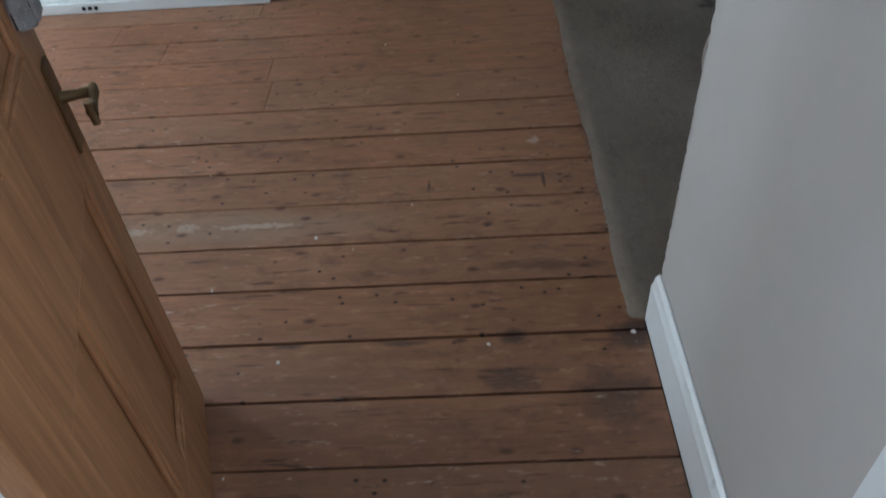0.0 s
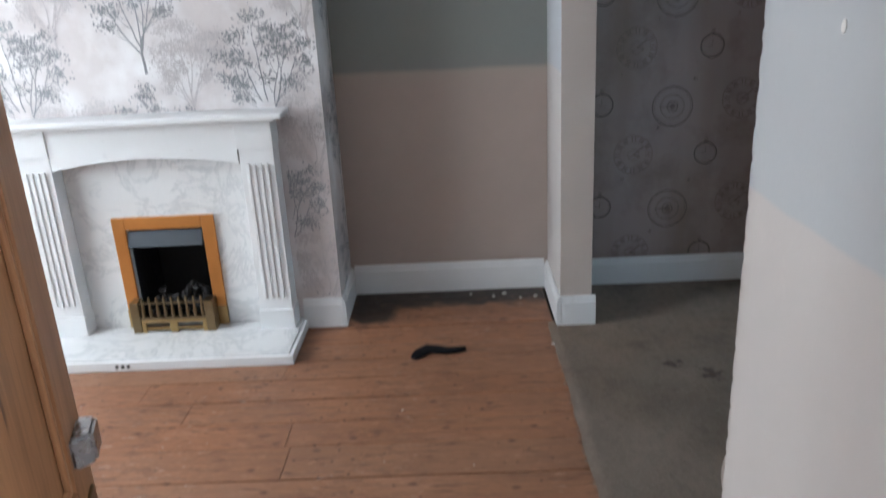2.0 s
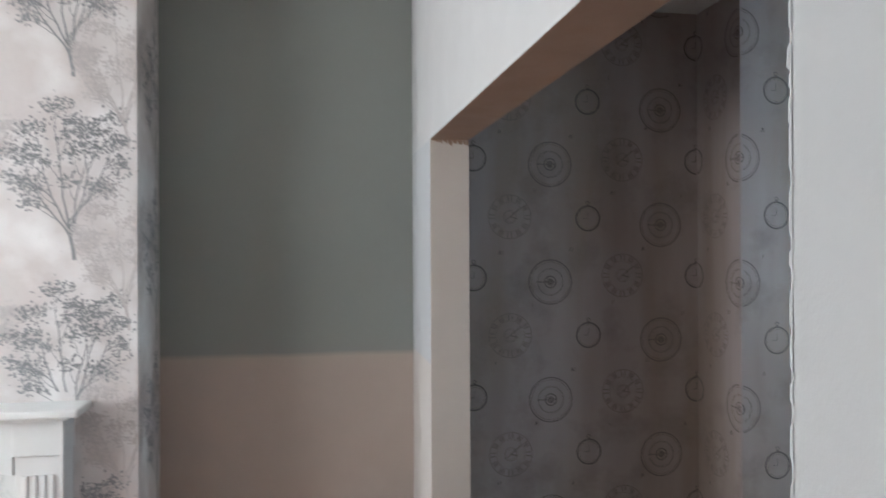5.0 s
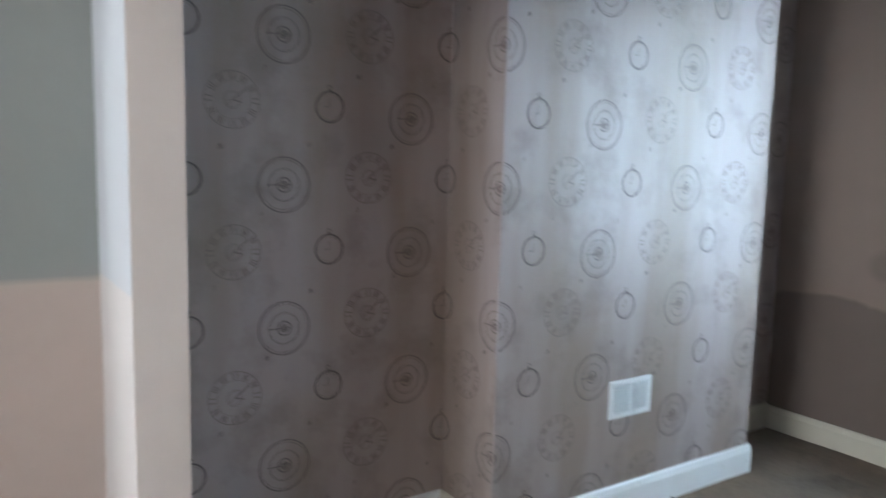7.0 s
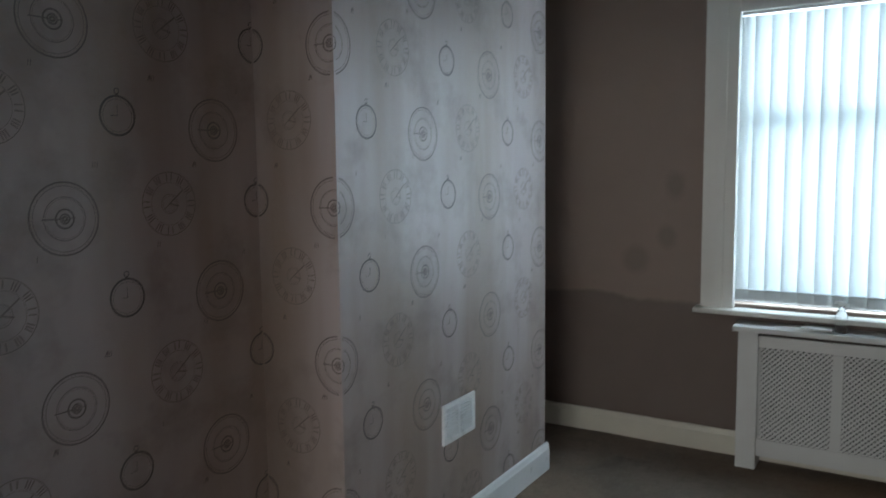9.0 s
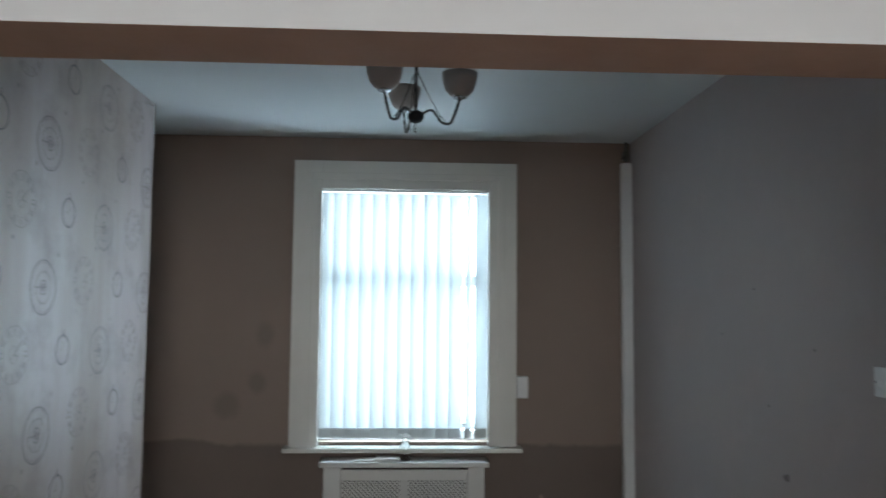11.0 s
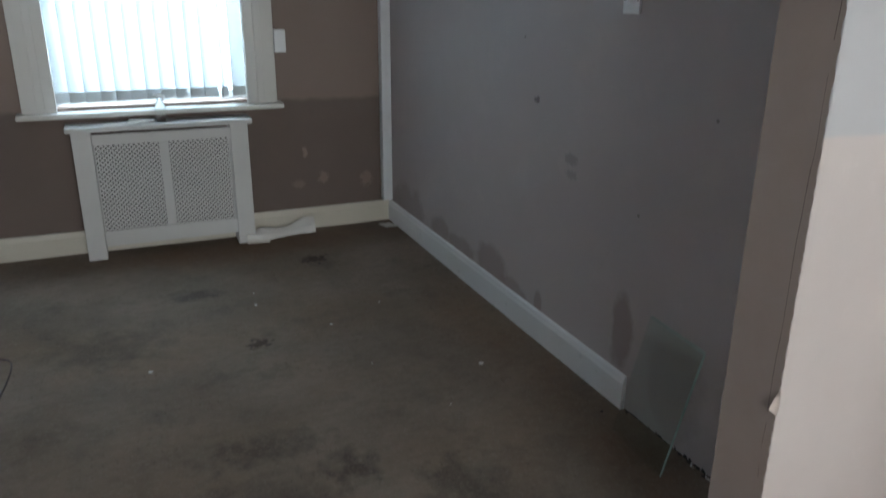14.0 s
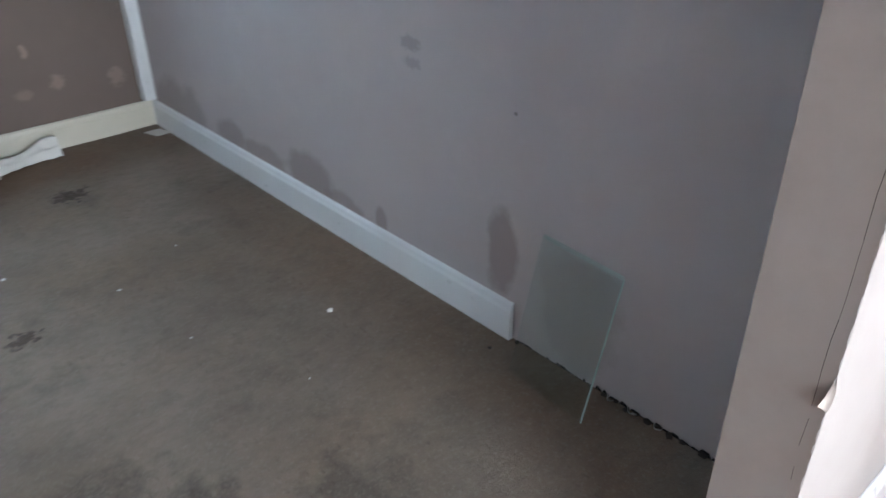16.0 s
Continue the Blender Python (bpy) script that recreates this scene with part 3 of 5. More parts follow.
# turned-down cut edge
for j in range(ny):
    a, b = grid[j][0], grid[j + 1][0]
    a2, b2 = bm.verts.new((a.co.x, a.co.y, -0.006)), bm.verts.new((b.co.x, b.co.y, -0.006))
    bm.faces.new((a, b, b2, a2))
carpet = structure("floor_carpet", bm, M_CARPET, "threadbare brown-grey carpet with dark stains", "carpet", True)

# skirting boards
SK = [(0, 0), (0.018, 0), (0.018, 0.118), (0.014, 0.128), (0.011, 0.143), (0.004, 0.150), (0, 0.150)]


def skirting(a, b, out, mat, label, low=1.0):
    bm = bmesh.new()
    sweep(bm, [(d, h * low) for d, h in SK], (*a, 0.0), (*b, 0.0), out)
    return structure("baseboard", bm, mat, label, "skirting board")


G = 0.0015
skirting((B1[1] + 0.018, -0.02 - G), (-G - 0.018, -0.02 - G), (0, -1), M_WHITE, "white painted skirting board in the alcove", 1.08)
skirting((B1[1] + G, -0.02), (B1[1] + G, B1[2] - 0.018), (1, 0), M_WHITE, "white painted skirting board on the chimney breast side")
skirting((-1.245, B1[2] - G), (B1[1], B1[2] - G), (0, -1), M_WHITE, "short white skirting board beside the fire surround")
skirting((-G, -0.02), (-G, YP - 0.018), (-1, 0), M_WHITE, "white painted skirting board on the pier")
skirting((0.0, YP - G), (XD + 0.018, YP - G), (0, -1), M_WHITE, "white painted skirting board round the pier end")
skirting((-G, YN), (-G, Y1), (-1, 0), M_WHITE, "white painted skirting board with a blunt end")
skirting((XD, -0.03 - G), (B2[0], -0.03 - G), (0, -1), M_WHITE, "white painted skirting board under the clock wallpaper")
skirting((B2[0] - G, -0.03), (B2[0] - G, B2[2] - 0.018), (-1, 0), M_CREAM, "cream painted skirting board on the chimney breast side")
skirting((B2[0], B2[2] - G), (B2[1] + 0.018, B2[2] - G), (0, -1), M_WHITE, "white painted skirting board along the chimney breast")
skirting((B2[1] + G, B2[2]), (B2[1] + G, -0.03), (1, 0), M_WHITE, "white painted skirting board on the chimney breast side")
skirting((B2[1], -0.03 - G), (XB, -0.03 - G), (0, -1), M_CREAM, "cream painted skirting board in the far alcove")
skirting((XB - G, -0.03), (XB - G, YH), (-1, 0), M_CREAM, "yellowed cream skirting board under the window", 0.93)
skirting((1.048, YH + G), (XB, YH + G), (0, 1), M_WHITE, "white skirting board broken off short at one end", 0.94)

# cornice and panel mouldings of the front ceiling
CO = [(0, -0.113), (0.012, -0.113), (0.016, -0.095), (0.030, -0.085), (0.045, -0.050), (0.075, -0.026), (0.090, -0.022), (0.095, -0.008), (0.110, 0), (0, 0)]


def cornice(a, b, out):
    bm = bmesh.new()
    sweep(bm, CO, (*a, C1 - 0.0005), (*b, C1 - 0.0005), out)
    return structure("trim", bm, M_CEIL1, "off-white moulded plaster cornice", "cornice")


cornice((B1[1], -0.0205), (-0.001, -0.0205), (0, -1))
cornice((B1[1] + 0.001, -0.02), (B1[1] + 0.001, B1[2] - 0.11), (1, 0))
cornice((B1[0] - 0.11, B1[2] - 0.001), (B1[1] + 0.11, B1[2] - 0.001), (0, -1))
cornice((-0.001, -0.02), (-0.001, Y1), (-1, 0))
cornice((XF, Y1 + 0.001), (0, Y1 + 0.001), (0, 1))
bm = bmesh.new()
for o in (0.0, 0.045):
    tube(bm, [(-0.50 - o, -3.2, C1 - 0.003), (-0.50 - o, -1.05, C1 - 0.003)], 0.014, 8)
    tube(bm, [(-0.80, -0.80 - o, C1 - 0.003), (-3.4, -0.80 - o, C1 - 0.003)], 0.014, 8)
    tube(bm, [(-0.50 - o * 0.5 - 0.29 * math.sin(k / 12 * math.pi / 2), -0.80 - o - 0.24 * math.cos(k / 12 * math.pi / 2) ** 0.8 if k < 12 else -0.80 - o, C1 - 0.003) for k in range(13)], 0.013, 8)
for o in (0.0, 0.03):
    tube(bm, [(-0.16 - o, -3.3, C1 - 0.003), (-0.16 - o, -0.14, C1 - 0.003), (-0.90, -0.14, C1 - 0.003)], 0.010, 8)
    tube(bm, [(-0.89 - o, -0.14, C1 - 0.003), (-0.89 - o, -0.50, C1 - 0.003)], 0.010, 8)
structure("trim_panel", bm, M_CEIL1, "raised plaster panel moulding with a curved corner", "ceiling moulding", True)

# ---- window of the back room ----
window = tagged(empty("window_1"), "white uPVC window with stippled glass in a wide painted surround", "window", "", "structure")
TY0, TY1, TZ0, TZ1 = -2.385, -1.020, 0.830, 2.556
bm = bmesh.new()
for r in ((TY0, WY0 + 0.03), (WY1 - 0.03, TY1)):
    box(bm, XW - 0.022, XB - 0.0005, r[0], r[1], TZ0, TZ1, 0.003)
box(bm, XW - 0.022, XB - 0.0005, WY0 + 0.031, WY1 - 0.031, WZ1 - 0.03, TZ1, 0.003)
part("window_frame", bm, M_TRIM, window, "wide off-white painted architrave")
bm = boxes((XW - 0.032, XW - 0.0225, TY0 + 0.075, TY0 + 0.115, TZ0, TZ1 - 0.075), (XW - 0.032, XW - 0.0225, TY1 - 0.115, TY1 - 0.075, TZ0, TZ1 - 0.075), (XW - 0.032, XW - 0.0225, TY0 + 0.116, TY1 - 0.116, TZ1 - 0.115, TZ1 - 0.075), bevel=0.003)
part("inner_bead", bm, M_TRIM, window)
part("window_sill", boxes((XW - 0.075, XW + 0.12, TY0 - 0.03, TY1 + 0.03, TZ0 - 0.028, TZ0 - 0.001), bevel=0.006), M_TRIM, window)
bm = boxes((XW + 0.12, XW + 0.18, WY0, WY0 + 0.055, WZ0, WZ1), (XW + 0.12, XW + 0.18, WY1 - 0.055, WY1, WZ0, WZ1), (XW + 0.12, XW + 0.18, WY0 + 0.0555, WY1 - 0.0555, WZ0, WZ0 + 0.055), (XW + 0.12, XW + 0.18, WY0 + 0.0555, WY1 - 0.0555, WZ1 - 0.055, WZ1),
           (XW + 0.115, XW + 0.185, WY0 + 0.0555, WY1 - 0.0555, 1.80, 1.865), bevel=0.005)
part("sash", bm, M_UPVC, window, "white plastic sash with a transom bar")
for z0, z1 in ((WZ0 + 0.055, 1.80), (1.865, WZ1 - 0.055)):
    p = part("pane", boxes((XW + 0.148, XW + 0.153, WY0 + 0.05, WY1 - 0.05, z0 - 0.005, z1 + 0.005)), M_PANE, window, "stippled obscured glass")
    p.visible_shadow = False

# vertical blind
blind = tagged(empty("vertical_blind"), "sheer white vertical blind hanging half turned in the window", "blind")
part("headrail", boxes((XW + 0.012, XW + 0.055, WY0 + 0.045, WY1 - 0.012, WZ1 - 0.045, WZ1 - 0.012), bevel=0.004), M_UPVC, blind)
rng = random.Random(9)
slat_data = None
for k in range(13):
    y = WY1 - 0.06 - k * 0.0795
    gap = k in (11,)
    if slat_data is None:
        bm = bmesh.new()
        hgt = 1.49
        for i in range(7):
            s = (i / 6 - 0.5) * 0.089
            for z in (0, -0.5 * hgt, -hgt + 0.07, -hgt):
                bm.verts.new((0.006 * math.cos(s * 34), s, z))
        bm.verts.ensure_lookup_table()
        for i in range(6):
            for j in range(3):
                bm.faces.new([bm.verts[q] for q in (i * 4 + j, i * 4 + j + 1, i * 4 + j + 5, i * 4 + j + 4)])
        slat_data = finish("slat", bm, M_BLIND, True)
        bm = boxes((-0.003, 0.009, -0.040, 0.040, -1.492, -1.435), bevel=0.002)
        weight_data = finish("hem_weight", bm, M_BLIND)
    s = new("slat", slat_data)
    s.parent = blind
    s.matrix_local = pose(XW + 0.034, y, WZ1 - 0.05, 0, 0, (62 if gap else 19) + rng.uniform(-4, 4))
    w = new("hem_weight", weight_data)
    w.parent = s

# window of the front room, behind the walk
window2 = tagged(empty("window_2"), "white framed street window of the front room", "window", "", "structure")
bm = boxes((XF - 0.16, XF - 0.10, FY0, FY0 + 0.06, FZ0, FZ1), (XF - 0.16, XF - 0.10, FY1 - 0.06, FY1, FZ0, FZ1), (XF - 0.16, XF - 0.10, FY0 + 0.06, FY1 - 0.06, FZ0, FZ0 + 0.06), (XF - 0.16, XF - 0.10, FY0 + 0.06, FY1 - 0.06, FZ1 - 0.06, FZ1),
           (XF - 0.16, XF - 0.10, -1.78, -1.72, FZ0 + 0.06, FZ1 - 0.06), bevel=0.004)
part("sash", bm, M_UPVC, window2)
p = part("pane", boxes((XF - 0.133, XF - 0.128, FY0 + 0.05, FY1 - 0.05, FZ0 + 0.05, FZ1 - 0.05)), clear_glass("street_window_glass"), window2)
p.visible_shadow = False

# brick corner of the neighbouring house seen through the blind
bw = tagged(empty("brick_pier"), "red brick pier standing outside the back window", "brick wall")
rng = random.Random(3)
brick_bm = boxes((-0.105, 0.105, -0.05, 0.05, -0.032, 0.032), bevel=0.004)
brick_data = finish("brick", brick_bm, M_BRICK)
part("mortar", boxes((4.42, 4.60, -2.52, -2.38, 0, 1.45)), plain("grey_mortar", (0.35, 0.33, 0.30), 0.9), bw)
for k in range(19):
    b = new("brick", brick_data)
    b.parent = bw
    b.matrix_local = pose(4.51 + rng.uniform(-0.003, 0.003), -2.45, 0.04 + k * 0.075)
structure("ground", boxes((-60, -2.75 - 1.2, -60, 60, -0.3, -0.2), (XW + 0.25, 60, -60, 60, -0.3, -0.2)), plain("grey_yard_concrete", (0.25, 0.25, 0.24), 0.9), "grey concrete yard outside the windows", "ground")

# ---- front room: fireplace ----
FC = -1.855         # middle of the fire
fire_sur = tagged(empty("fire_surround"), "white painted fire surround with fluted legs and an arched frieze", "fireplace")
YB = B1[2]
bm = bmesh.new()
for s in (-1, 1):
    x0, x1 = sorted((FC + s * 0.425, FC + s * 0.580))
    bmx = bmesh.new()
    box(bmx, x0, x1, YB - 0.115, YB - 0.001, 0.052, 0.925, 0.003)
    box(bmx, x0 - 0.006, x1 + 0.006, YB - 0.124, YB - 0.001, 0.0515, 0.15, 0.003)
    leg = part("leg", bmx, M_WHITE, fire_sur)
    for k in range(4):
        bmf = bmesh.new()
        xc = (x0 + x1) / 2 + (k - 1.5) * 0.028
        box(bmf, xc - 0.008, xc + 0.008, YB - 0.123, YB - 0.1155, 0.21, 0.86, 0.0035)
        part("flute", bmf, M_WHITE, leg)
    bmf = bmesh.new()
    box(bmf, x0 - 0.004, x1 + 0.004, YB - 0.126, YB - 0.001, 0.926, 1.045, 0.003)
    part("leg_block", bmf, M_WHITE, fire_sur)
bm = bmesh.new()
nseg = 20
top, rows_f = 1.045, []
for i in range(nseg + 1):
    u = i / nseg * 2 - 1
    x = FC + u * 0.4205
    zb = 0.862 + 0.040 * (1 - u * u)
    rows_f.append([bm.verts.new(v) for v in ((x, YB - 0.118, zb), (x, YB - 0.118, top), (x, YB - 0.035, top), (x, YB - 0.035, zb))])
for r0, r1 in zip(rows_f, rows_f[1:]):
    for k in range(4):
        bm.faces.new((r0[k], r0[(k + 1) % 4], r1[(k + 1) % 4], r1[k]))
bm.faces.new(rows_f[0])
bm.faces.new(rows_f[-1][::-1])
part("arched_frieze", bm, M_WHITE, fire_sur)
bm = boxes((FC - 0.605, FC + 0.605, YB - 0.150, YB - 0.001, 1.046, 1.060), bevel=0.004)
box(bm, FC - 0.645, FC + 0.645, YB - 0.185, YB - 0.001, 1.0605, 1.088, 0.008)
part("mantel_shelf", bm, M_WHITE, fire_sur)
bm = boxes((FC - 0.424, FX0 + 0.004, YB - 0.030, YB - 0.001, 0.052, 0.905), (FX1 - 0.004, FC + 0.424, YB - 0.030, YB - 0.001, 0.052, 0.905), (FX0 + 0.0045, FX1 - 0.0045, YB - 0.030, YB - 0.001, FZ - 0.004, 0.905))
part("back_panel", bm, M_MARBLE, fire_sur, "pale grey-veined marble back panel")

hearth = tagged(empty("hearth"), "pale marble hearth slab with a white stepped edge", "hearth")
HX0, HX1, HYF = FC - 0.625, FC + 0.625, -0.822
part("slab", boxes((HX0 + 0.02, HX1 - 0.02, HYF + 0.02, YB - 0.001, 0.010, 0.052), bevel=0.004), M_MARBLE, hearth)
bm = boxes((HX0, HX1, HYF, HYF + 0.0195, 0, 0.046), (HX0, HX0 + 0.0195, HYF + 0.0198, YB - 0.001, 0, 0.046), (HX1 - 0.0195, HX1, HYF + 0.0198, YB - 0.001, 0, 0.046), bevel=0.005)
part("edge", bm, M_WHITE, hearth)
for k in range(3):
    bm = bmesh.new()
    lathe(bm, [(0.0085, 0), (0.0085, 0.004)], (0, 0, 0), 14)
    o = part("vent_hole", bm, M_DARK, hearth, "small dark air hole")
    o.matrix_local = pose(FC - 0.17 + k * 0.026, HYF - 0.0005, 0.024, 90, 0, 0)

fire = tagged(empty("gas_fire"), "inset coal-effect fire with copper trim and brass fret", "fire")
YT = YB - 0.0305
bm = boxes((FX0 - 0.054, FX0 + 0.006, YT - 0.016, YT, 0.15, 0.612), (FX1 - 0.006, FX1 + 0.054, YT - 0.016, YT, 0.15, 0.612), (FX0 + 0.0065, FX1 - 0.0065, YT - 0.016, YT, FZ - 0.003, 0.612), bevel=0.004)
part("trim", bm, M_COPPER, fire, "copper-coloured trim")
for xa, xb in ((FX0 - 0.056, FX0 + 0.004), (FX1 - 0.004, FX1 + 0.056)):
    part("trim_foot", boxes((xa, xb, YT - 0.02, YT, 0.053, 0.149), bevel=0.003), M_BRASS, fire, "pale brass trim foot")
bm = boxes((FX0 + 0.001, FX0 + 0.008, YB + 0.0, -0.125, 0.0, FZ - 0.004), (FX1 - 0.008, FX1 - 0.001, YB, -0.125, 0.0, FZ - 0.004), (FX0 + 0.009, FX1 - 0.009, -0.135, -0.1255, 0.0, FZ - 0.004), (FX0 + 0.009, FX1 - 0.009, YB, -0.136, FZ - 0.012, FZ - 0.004), (FX0 + 0.009, FX1 - 0.009, YB, -0.136, 0.053, 0.062))
part("firebox", bm, M_IRON, fire)
bm = bmesh.new()
hood = [(FX0 + 0.012, YT + 0.0, FZ - 0.013), (FX1 - 0.012, YT + 0.0, FZ - 0.013), (FX1 - 0.012, YT - 0.03, FZ - 0.085), (FX0 + 0.012, YT - 0.03, FZ - 0.085)]
a = [bm.verts.new(v) for v in hood]
b = [bm.verts.new((v[0], v[1] + 0.012, v[2] - 0.003)) for v in hood]
bm.faces.new(a)
bm.faces.new(b[::-1])
for k in range(4):
    bm.faces.new((a[k], a[(k + 1) % 4], b[(k + 1) % 4], b[k]))
part("hood", bm, plain("slate_blue_hood", (0.05, 0.06, 0.07), 0.45, 0.4), fire, "dark slate metal hood")
rng = random.Random(5)
for k in range(34):
    bm = bmesh.new()
    bmesh.ops.create_icosphere(bm, subdivisions=2, radius=1.0)
    sc = rng.uniform(0.018, 0.030)
    for v in bm.verts:
        v.co *= sc * (0.8 + 0.5 * noise.noise(v.co * 1.7 + Vector((k * 3.1, 0, 0))))
    layer = k // 13
    o = part("coal", bm, M_COAL, fire)
    o.matrix_local = pose(FX0 + 0.045 + rng.random() * 0.285, YT + rng.uniform(-0.035, 0.09) + layer * 0.01, 0.135 + layer * 0.035 + rng.uniform(-0.008, 0.012), rng.uniform(0, 180), rng.uniform(0, 180), 0)
YG = YT - 0.075
for k in range(9):
    bm = bmesh.new()
    lathe(bm, [(0.004, 0), (0.0085, 0.008), (0.0095, 0.028), (0.006, 0.055), (0.0045, 0.078), (0.007, 0.090), (0.003, 0.104)], (FX0 + 0.045 + k * 0.0356, YG, 0.128), 10)
    part("fret_bar", bm, M_AGED, fire)
bm = boxes((FX0 - 0.005, FX1 + 0.005, YG - 0.012, YG + 0.014, 0.118, 0.132), (FX0 - 0.005, FX1 + 0.005, YG - 0.006, YG + 0.006, 0.198, 0.206), (FX0 - 0.012, FX0 + 0.03, YG - 0.014, YT - 0.021, 0.053, 0.21), (FX1 - 0.03, FX1 + 0.012, YG - 0.014, YT - 0.021, 0.053, 0.21), bevel=0.003)
part("fret_frame", bm, M_AGED, fire)
bm = boxes((FX0 + 0.031, FX1 - 0.031, YG - 0.012, YG + 0.004, 0.103, 0.117), (FX0 + 0.031, FX0 + 0.05, YG - 0.012, YG + 0.004, 0.053, 0.102), (FX1 - 0.05, FX1 - 0.031, YG - 0.012, YG + 0.004, 0.053, 0.102), (FC - 0.018, FC + 0.018, YG - 0.012, YG + 0.004, 0.053, 0.102), (FX0 + 0.051, FC - 0.019, YG - 0.012, YG + 0.004, 0.068, 0.082), (FC + 0.019, FX1 - 0.051, YG - 0.012, YG + 0.004, 0.068, 0.082), bevel=0.002)
part("ash_front", bm, M_BRASS, fire, "pierced brass ash front")

# ---- front room: pine door standing open ----
DW, DT, DHT = 0.70, 0.042, 1.975
door = tagged(empty("door_1", pose(-0.868, -3.512, 0.006, 0, 0, 107.4)), "varnished pine four-panel door standing open", "door", "", "structure")


def door_part(name, mat, *rows, bevel=0.002, parent=None, label=""):
    return part(name, boxes(*rows, bevel=bevel), mat, parent or door, label)


ST, MU = 0.105, 0.085
LR0, LR1 = 0.70, 0.915
door_part("stile", M_DOOR, (0, ST, -DT / 2, DT / 2, 0, DHT))
lead = door_part("stile", M_DOOR, (DW - ST, DW, -DT / 2, DT / 2, 0, DHT))
for z0, z1 in ((0.0, 0.20), (LR0, LR1), (DHT - 0.11, DHT)):
    door_part("rail", M_DOOR, (ST + 0.0005, DW - ST - 0.0005, -DT / 2, DT / 2, z0, z1))
for z0, z1 in ((0.2005, LR0 - 0.0005), (LR1 + 0.0005, DHT - 0.1105)):
    door_part("muntin", M_DOOR, (DW / 2 - MU / 2, DW / 2 + MU / 2, -DT / 2, DT / 2, z0, z1))
    for xa, xb in ((ST, DW / 2 - MU / 2), (DW / 2 + MU / 2, DW - ST)):
        pn = door_part("panel", M_DOOR, (xa, xb, -0.006, 0.006, z0, z1), bevel=0)
        for s in (-1, 1):
            y0, y1 = sorted((s * 0.0065, s * 0.017))
            bm = boxes((xa, xa + 0.012, y0, y1, z0, z1), (xb - 0.012, xb, y0, y1, z0, z1), (xa + 0.0122, xb - 0.0122, y0, y1, z0, z0 + 0.012), (xa + 0.0122, xb - 0.0122, y0, y1, z1 - 0.012, z1), bevel=0.004)
            part("moulding", bm, M_DOOR, pn)
# latch, lever handles, rim lock
LZ = 0.815
door_part("latch_plate", M_BRASS, (DW + 0.0003, DW + 0.0025, -0.012, 0.012, LZ - 0.085, LZ + 0.085), bevel=0.0008)
for s in (-1, 1):
    bm = bmesh.new()
    y0, y1 = sorted((s * DT / 2, s * (DT / 2 + 0.005)))
    box(bm, DW - 0.068, DW - 0.028, y0, y1, LZ - 0.09, LZ + 0.06, 0.002)
    hp = part("handle_plate", bm, M_AGED, door)
    bm = bmesh.new()
    yo = s * (DT / 2 + 0.052)
    tube(bm, [(DW - 0.048, s * (DT / 2 + 0.004), LZ), (DW - 0.048, s * (DT / 2 + 0.03), LZ), (DW - 0.048, yo, LZ)], [0.010, 0.008, 0.0095], 12)
    tube(bm, [(DW - 0.038, yo, LZ + 0.004), (DW - 0.055, yo, LZ), (DW - 0.070, yo, LZ - 0.002), (DW - 0.090, yo, LZ - 0.005), (DW - 0.102, yo - s * 0.003, LZ - 0.007)], [0.0065, 0.009, 0.0065, 0.006, 0.0095], 12)
    tube(bm, [(DW - 0.100, yo - s * 0.003, LZ - 0.026), (DW - 0.100, yo - s * 0.003, LZ + 0.012)], [0.006, 0.0075], 10)
    part("lever", bm, M_AGED, hp, "aged brass lever")
bm = bmesh.new()
prof = [(-0.040, 0.0), (0.040, 0.0), (0.032, 0.030), (-0.020, 0.030)]
r0 = [bm.verts.new((DW - 0.058 + x, -DT / 2 - d, 0.940)) for x, d in prof]
r1 = [bm.verts.new((DW - 0.058 + x, -DT / 2 - d, 0.990)) for x, d in prof]
bm.faces.new(r0[::-1])
bm.faces.new(r1)
for k in range(4):
    bm.faces.new((r0[k], r0[(k + 1) % 4], r1[(k + 1) % 4], r1[k]))
bmesh.ops.bevel(bm, geom=list(bm.edges), offset=0.005, segments=2, affect="EDGES")
lock = part("rim_lock", bm, M_STEEL, door, "satin steel rim latch")
# door lining and architraves
bm = boxes((DX0 + 0.0005, DX0 + 0.028, Y1 - 0.12, Y1, 0, DH - 0.001), (DX1 - 0.022, DX1 - 0.0005, Y1 - 0.12, Y1 - 0.0005, 0, DH - 0.001), (DX0 + 0.0285, DX1 - 0.0225, Y1 - 0.12, Y1, DH - 0.03, DH - 0.001), bevel=0.002)
structure("trim_door_lining", bm, M_WHITE, "white painted door lining", "door frame")
bm = boxes((DX0 - 0.045, DX0 + 0.02, Y1 + 0.0005, Y1 + 0.020, 0, DH + 0.04), (DX0 + 0.0205, DX1 - 0.003, Y1 + 0.0005, Y1 + 0.020, DH - 0.025, DH + 0.04), bevel=0.004)
structure("trim_architrave", bm, M_WHITE, "white painted door architrave", "door frame")

